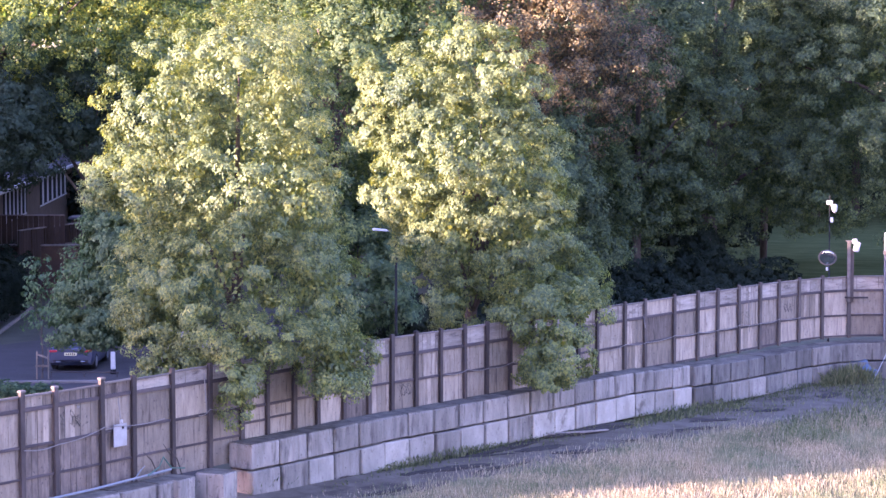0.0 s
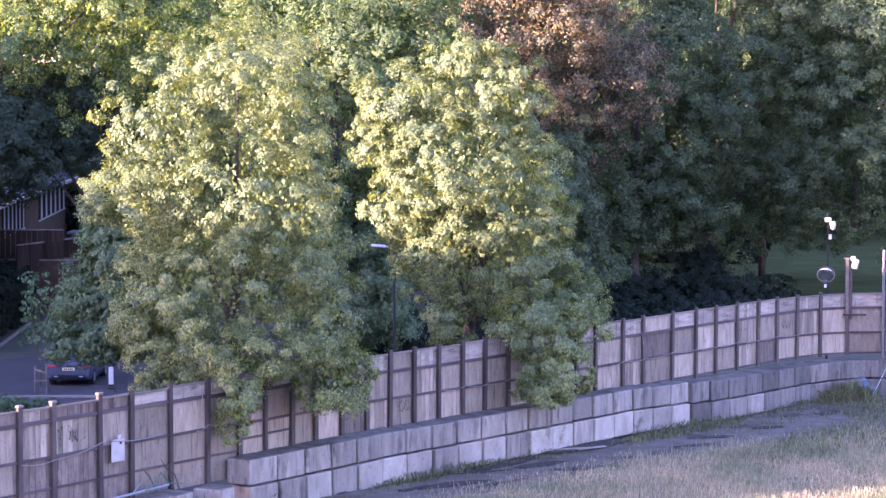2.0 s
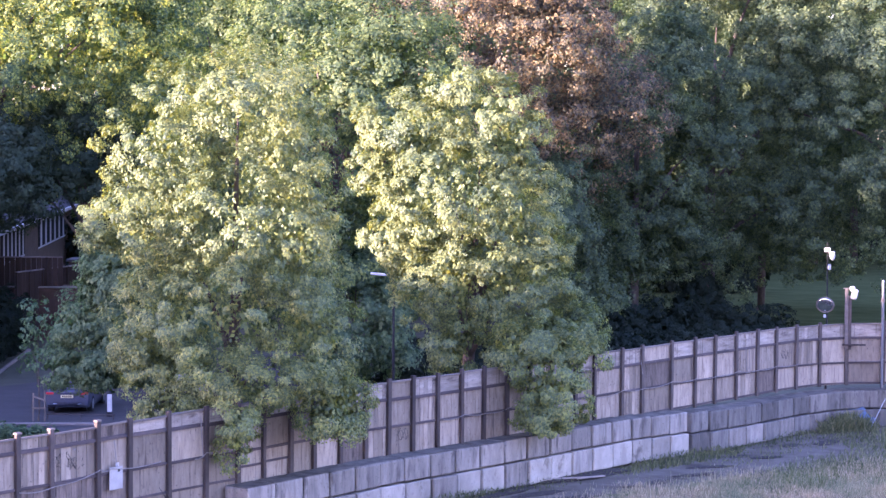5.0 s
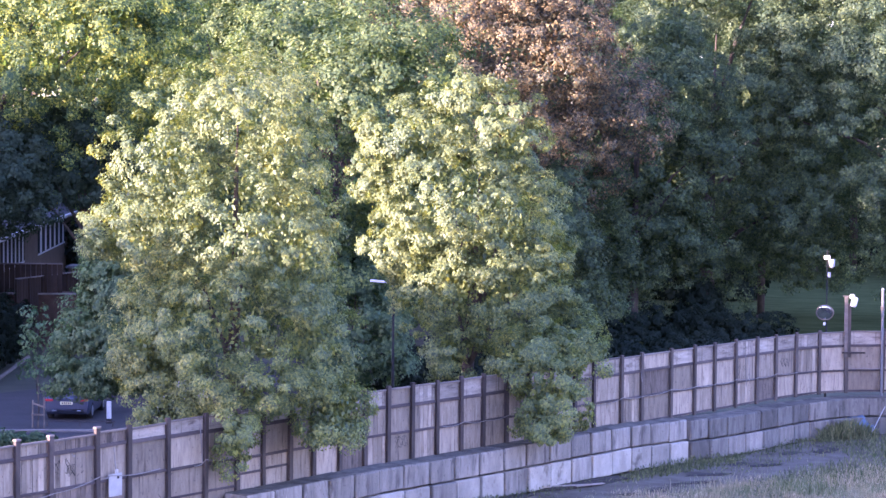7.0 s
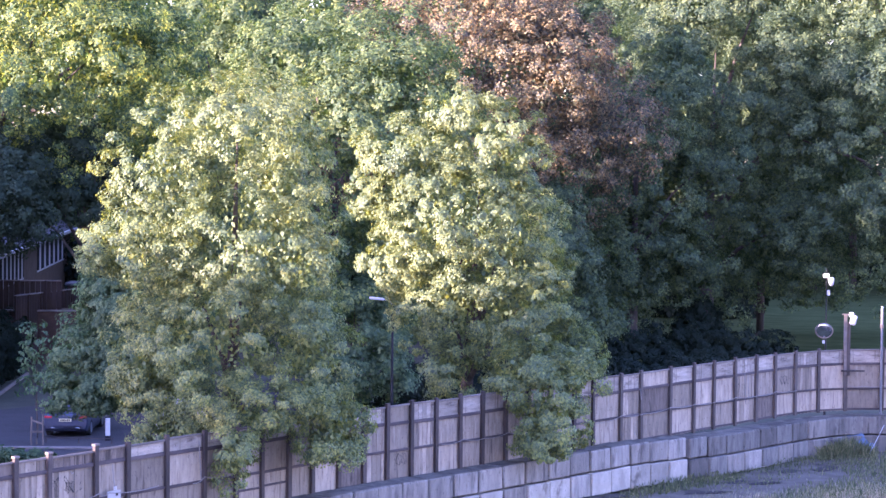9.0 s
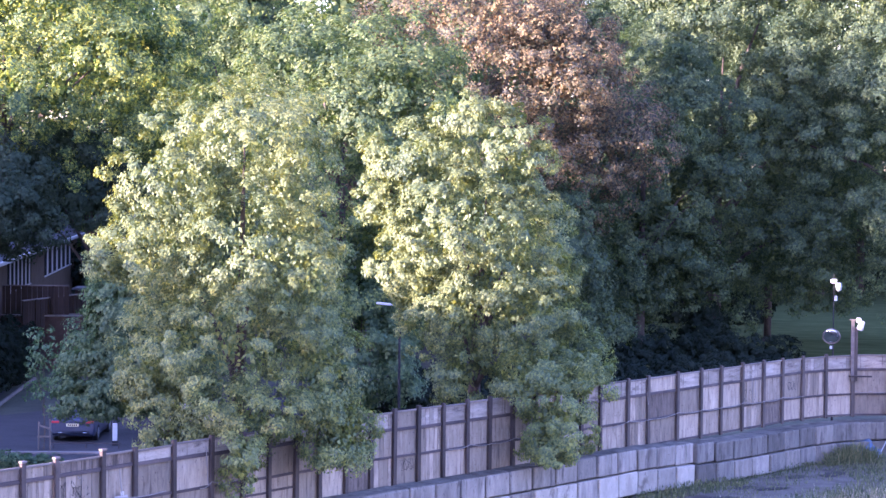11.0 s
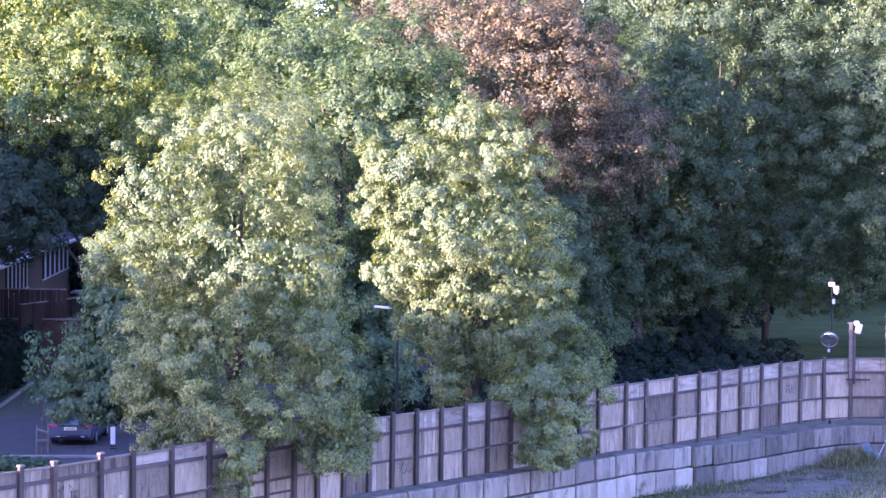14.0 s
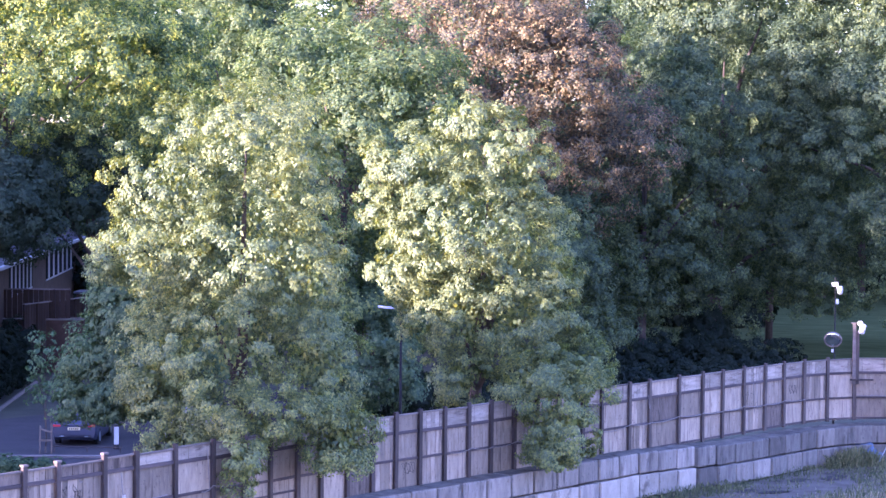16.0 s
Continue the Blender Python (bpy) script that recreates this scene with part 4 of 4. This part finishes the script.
def saloon(x, y, body_paint, label, turn=0.0):
    """A saloon seen from behind; its tail is at y = 0 and it heads along +y."""
    root = empty("saloon_car", pose(x, y, 0.0, 0, 0, turn), label, "car", "parked cars")
    lower = [(y0, [(w * 0.93, lo), (w, lo + 0.22), (w, hi - 0.22), (w * 0.95, hi - 0.05), (w * 0.6, hi + crown), (0.0, hi + crown * 1.3)])
             for y0, w, lo, hi, crown in ((0.0, 0.89, 0.36, 0.92, 0.02), (0.10, 0.925, 0.26, 1.00, 0.03), (0.75, 0.925, 0.22, 1.00, 0.04), (1.9, 0.93, 0.20, 0.98, 0.03), (3.3, 0.925, 0.20, 0.94, 0.04), (4.25, 0.89, 0.22, 0.80, 0.05), (4.65, 0.74, 0.32, 0.66, 0.03))]
    part("body", loft(lower), body_paint, root, smooth=False)
    cabin = [(y0, [(w, 0.93), (w * 0.98, 0.97), (w * 0.80, z - 0.06), (w * 0.68, z), (0.0, z + 0.02)]) for y0, w, z in ((0.55, 0.80, 1.00), (1.35, 0.84, 1.36), (2.2, 0.86, 1.43), (2.9, 0.85, 1.40), (3.75, 0.78, 0.97))]
    part("cabin", loft(cabin), body_paint, root)
    bm = bmesh.new()
    bm.faces.new([bm.verts.new(p) for p in ((-0.66, 0.64, 1.055), (0.66, 0.64, 1.055), (0.54, 1.26, 1.335), (-0.54, 1.26, 1.335))])
    bmesh.ops.solidify(bm, geom=bm.faces, thickness=-0.01)
    part("rear_window", bm, GLASS, root)
    for s in (-1, 1):
        bm = bmesh.new()
        bm.faces.new([bm.verts.new(p) for p in ((s * 0.815, 1.0, 1.00), (s * 0.83, 3.4, 1.00), (s * 0.70, 2.75, 1.34), (s * 0.69, 1.5, 1.33))])
        bmesh.ops.solidify(bm, geom=bm.faces, thickness=0.012)
        part("side_window", bm, GLASS, root)
        part("tail_light", boxed((0.34, 0.10, 0.11), (s * 0.72, 0.03, 0.85), 0.03), RED_LENS, root)
        part("wing_mirror", boxed((0.2, 0.12, 0.13), (s * 1.0, 3.05, 1.0), 0.03), body_paint, root)
        part("exhaust_trim", boxed((0.18, 0.06, 0.06), (s * 0.52, 0.02, 0.40), 0.01), CHROME, root)
        for wy in (0.95, 3.75):
            w = part("wheel", tubed([(s * 0.72, wy, 0.33), (s * 0.935, wy, 0.33)], 0.33, 22), RUBBER, root)
            part("rim", tubed([(s * 0.93, wy, 0.33), (s * 0.942, wy, 0.33)], 0.22, 16), GREY_METAL, w)
    part("bumper_trim", boxed((1.5, 0.06, 0.16), (0, 0.03, 0.42), 0.02), BLACK, root)
    part("chrome_strip", boxed((1.2, 0.02, 0.025), (0, 0.0, 0.90), 0.004), CHROME, root)
    part("boot_edge", boxed((1.45, 0.08, 0.03), (0, 0.10, 1.02), 0.008), body_paint, root)
    pl = part("number_plate", boxed((0.52, 0.02, 0.12), (0, -0.012, 0.73), 0.004), PLATE, root)
    for k in range(5):
        part("bar", boxed((0.05, 0.006, 0.07), (-0.17 + k * 0.085, -0.025, 0.73)), BLACK, pl)
    return root


saloon(-15.62, 94.2, paint("blue_car_paint", (0.035, 0.045, 0.085)), "parked dark blue saloon car under the maple", -1.0)
saloon(-11.15, 95.0, paint("silver_car_paint", (0.30, 0.31, 0.33)), "parked silver saloon car half hidden by foliage")

root = empty("bollard", pose(-13.72, 93.4, 0.0), "black bollard with a broad white reflective sleeve", "bollard")
part("base", tubed([(0, 0, -0.05), (0, 0, 0.2)], [0.13, 0.12], 14), BLACK, root)
part("sleeve", boxed((0.19, 0.15, 0.76), (0, 0, 0.56), 0.03), WHITE, root)
part("cap", boxed((0.2, 0.13, 0.05), (0, 0, 0.96), 0.015), BLACK, root)

STAKE = surface("brown_stake", (0.20, 0.16, 0.13), (0.11, 0.09, 0.075), 3.0, 30.0, 0.9, 0.4, (1, 1, 0.3))
root = empty("tree_guard", pose(-16.35, 91.7, 0.0), "two weathered timber stakes with cross bars round a sapling", "tree guard")
for dx, h in ((-0.24, 1.15), (0.24, 1.25)):
    part("stake", tubed([(dx, 0, -0.1), (dx * 0.95, 0, h)], 0.032, 8), STAKE, root)
part("cross_bar", boxed((0.56, 0.04, 0.08), (0, -0.05, 0.55), 0.006), STAKE, root)
part("cross_bar", boxed((0.5, 0.04, 0.07), (0, -0.05, 0.95), 0.006, Matrix.Rotation(radians(18), 4, "Y")), STAKE, root)
tree("sapling", 31, [(-16.4, 91.9, 4.2, 0.45, 0.75), (-16.1, 91.9, 3.2, 0.5, 0.6), (-16.9, 91.9, 3.5, 0.4, 0.5), (-16.6, 91.9, 2.4, 0.5, 0.5), (-15.8, 91.9, 4.0, 0.3, 0.5), (-16.8, 91.9, 4.6, 0.25, 0.45)], DARK_LEAF, (-16.4, 91.9, 0.0), 0.04, "young sapling with sparse dark leaves beside the street", 5, clump=0.22, per=13, cover=0.8, leaf=0.13, inner=0.0)

root = empty("knee_rail", pose(-14.8, 92.3, 0.0), "low pale metal knee rail at the kerb", "rail")
part("rail", tubed([(-1.4, 0, 0.22), (1.5, -0.1, 0.22)], 0.02), POST, root)
for dx in (-1.3, 0.05, 1.4):
    part("post", tubed([(dx, 0, -0.1), (dx, 0, 0.23)], 0.02), POST, root)

hedge(66, -18.2, -15.0, 84.0, 85.6, 0.75, 0.6, "low green shrubs behind the hoarding", 0.2, 0.09, 50, DARK_LEAF)
ob = link("kerb", boxed((9.0, 0.32, 0.12), (0, 0, 0.03), 0.02), CAP)
ob.matrix_basis = pose(-18.2, 90.4, 0.0, 0, 0, 4)
tagged(ob, "pale stone kerb beside the parked car", kind="structure")
ob = link("kerb", tubed([(-21.2, 104, 0.0), (-21.5, 109, 0.0), (-22.1, 121, 0.0)], 0.11, 6), CAP)
tagged(ob, "pale stone kerb along the street", kind="structure")

# ---- the terraced houses behind the street ----
RENDER = surface("buff_render", (0.13, 0.095, 0.07), (0.08, 0.06, 0.045), 1.5, 20.0, 0.9, 0.3)
ROOF = surface("slate_roof", (0.07, 0.07, 0.08), (0.04, 0.04, 0.045), 1.5, 16.0, 0.8, 0.4)
BROWN_FENCE = surface("brown_stained_timber", (0.06, 0.04, 0.032), (0.033, 0.023, 0.02), 3.0, 25.0, 0.85, 0.4, (1, 1, 0.25))


FRAME = plain("dull_white_frame", (0.42, 0.41, 0.42), 0.8)
DULL_GLASS = plain("dusty_window_glass", (0.015, 0.015, 0.018), 0.9, 0.0, **{"Specular IOR Level": 0.05})


def terrace_house():
    """Gable end off to one side; its window front runs away from the street."""
    ang = math.degrees(math.atan2(39, -2.7)) - 90
    root = empty("terraced_house", pose(-24.3, 116, 0, 0, 0, ang), "buff terraced house with white window frames and slate roof", "house")
    part("wall", boxed((8, 56, 6.1), (-4, 28, 3.05), 0.02), RENDER, root)
    bm = bmesh.new()
    a = [bm.verts.new((x, y, z)) for y in (-0.4, 56.4) for x, z in ((0.5, 6.1), (-4, 8.6), (-8.5, 6.1))]
    for f in ((0, 1, 2), (5, 4, 3), (0, 3, 4, 1), (1, 4, 5, 2), (2, 5, 3, 0)):
        bm.faces.new([a[i] for i in f])
    part("roof", bm, ROOF, root)
    part("gutter", boxed((0.16, 56.4, 0.22), (0.48, 28, 6.05), 0.02), FRAME, root)
    for y0, y1, bars in ((13.5, 25.0, 6), (33.0, 51.0, 6)):
        w = part("window", boxed((0.04, y1 - y0, 1.75), (0.02, (y0 + y1) / 2, 4.95), 0.005), DULL_GLASS, root)
        for j in range(bars):
            part("frame", boxed((0.03, 0.05 * (y1 - y0), 1.75), (0.045, y0 + (y1 - y0) * (j + 0.5) / bars, 4.95), 0.008), FRAME, w)
        part("sill", boxed((0.05, y1 - y0, 0.1), (0.025, (y0 + y1) / 2, 4.0), 0.01), FRAME, w)
    return root


terrace_house()


def garden_terrace():
    root = empty("garden_terrace", pose(-23.0, 127, 0.0), "raised brown brick terrace before the houses", "terrace")
    part("retaining_wall", boxed((5.0, 3.0, 2.95), (0, 1.2, 1.475), 0.03), BRICK, root)
    part("coping", boxed((5.1, 0.35, 0.08), (0, -0.2, 2.99), 0.01), CAP, root)
    return root


def timber_fence(at, turn, length, high, label):
    root = empty("timber_fence", pose(*at, 0, 0, turn), label, "fence", "garden fences")
    n = max(2, int(length / 0.30))
    for k in range(n):
        part("slat", boxed((0.27, 0.025, high), ((k + 0.5) * length / n, 0, high / 2), 0.004), BROWN_FENCE, root)
    for k in range(int(length / 1.5) + 1):
        part("post", boxed((0.11, 0.11, high + 0.06), (k * 1.5, -0.05, high / 2), 0.008), BROWN_FENCE, root)
    part("top_rail", boxed((length, 0.12, 0.07), (length / 2, -0.02, high + 0.03), 0.006), CAP, root)
    return root


garden_terrace()
timber_fence((-25.2, 127.2, 3.03), 0, 3.9, 1.6, "brown stained timber garden fence on the terrace")
timber_fence((-23.4, 124.2, 0.0), 72, 7.2, 3.95, "tall brown timber fence closing the garden")
root = empty("garden_shed", pose(-21.2, 133.5, 0.0), "small dark brown garden shed with a flat felt roof", "shed")
part("wall", boxed((1.35, 1.8, 4.1), (0, 0, 2.05), 0.02), BROWN_FENCE, root)
part("roof", boxed((1.6, 2.1, 0.14), (0, 0, 4.17), 0.02), ROOF, root)
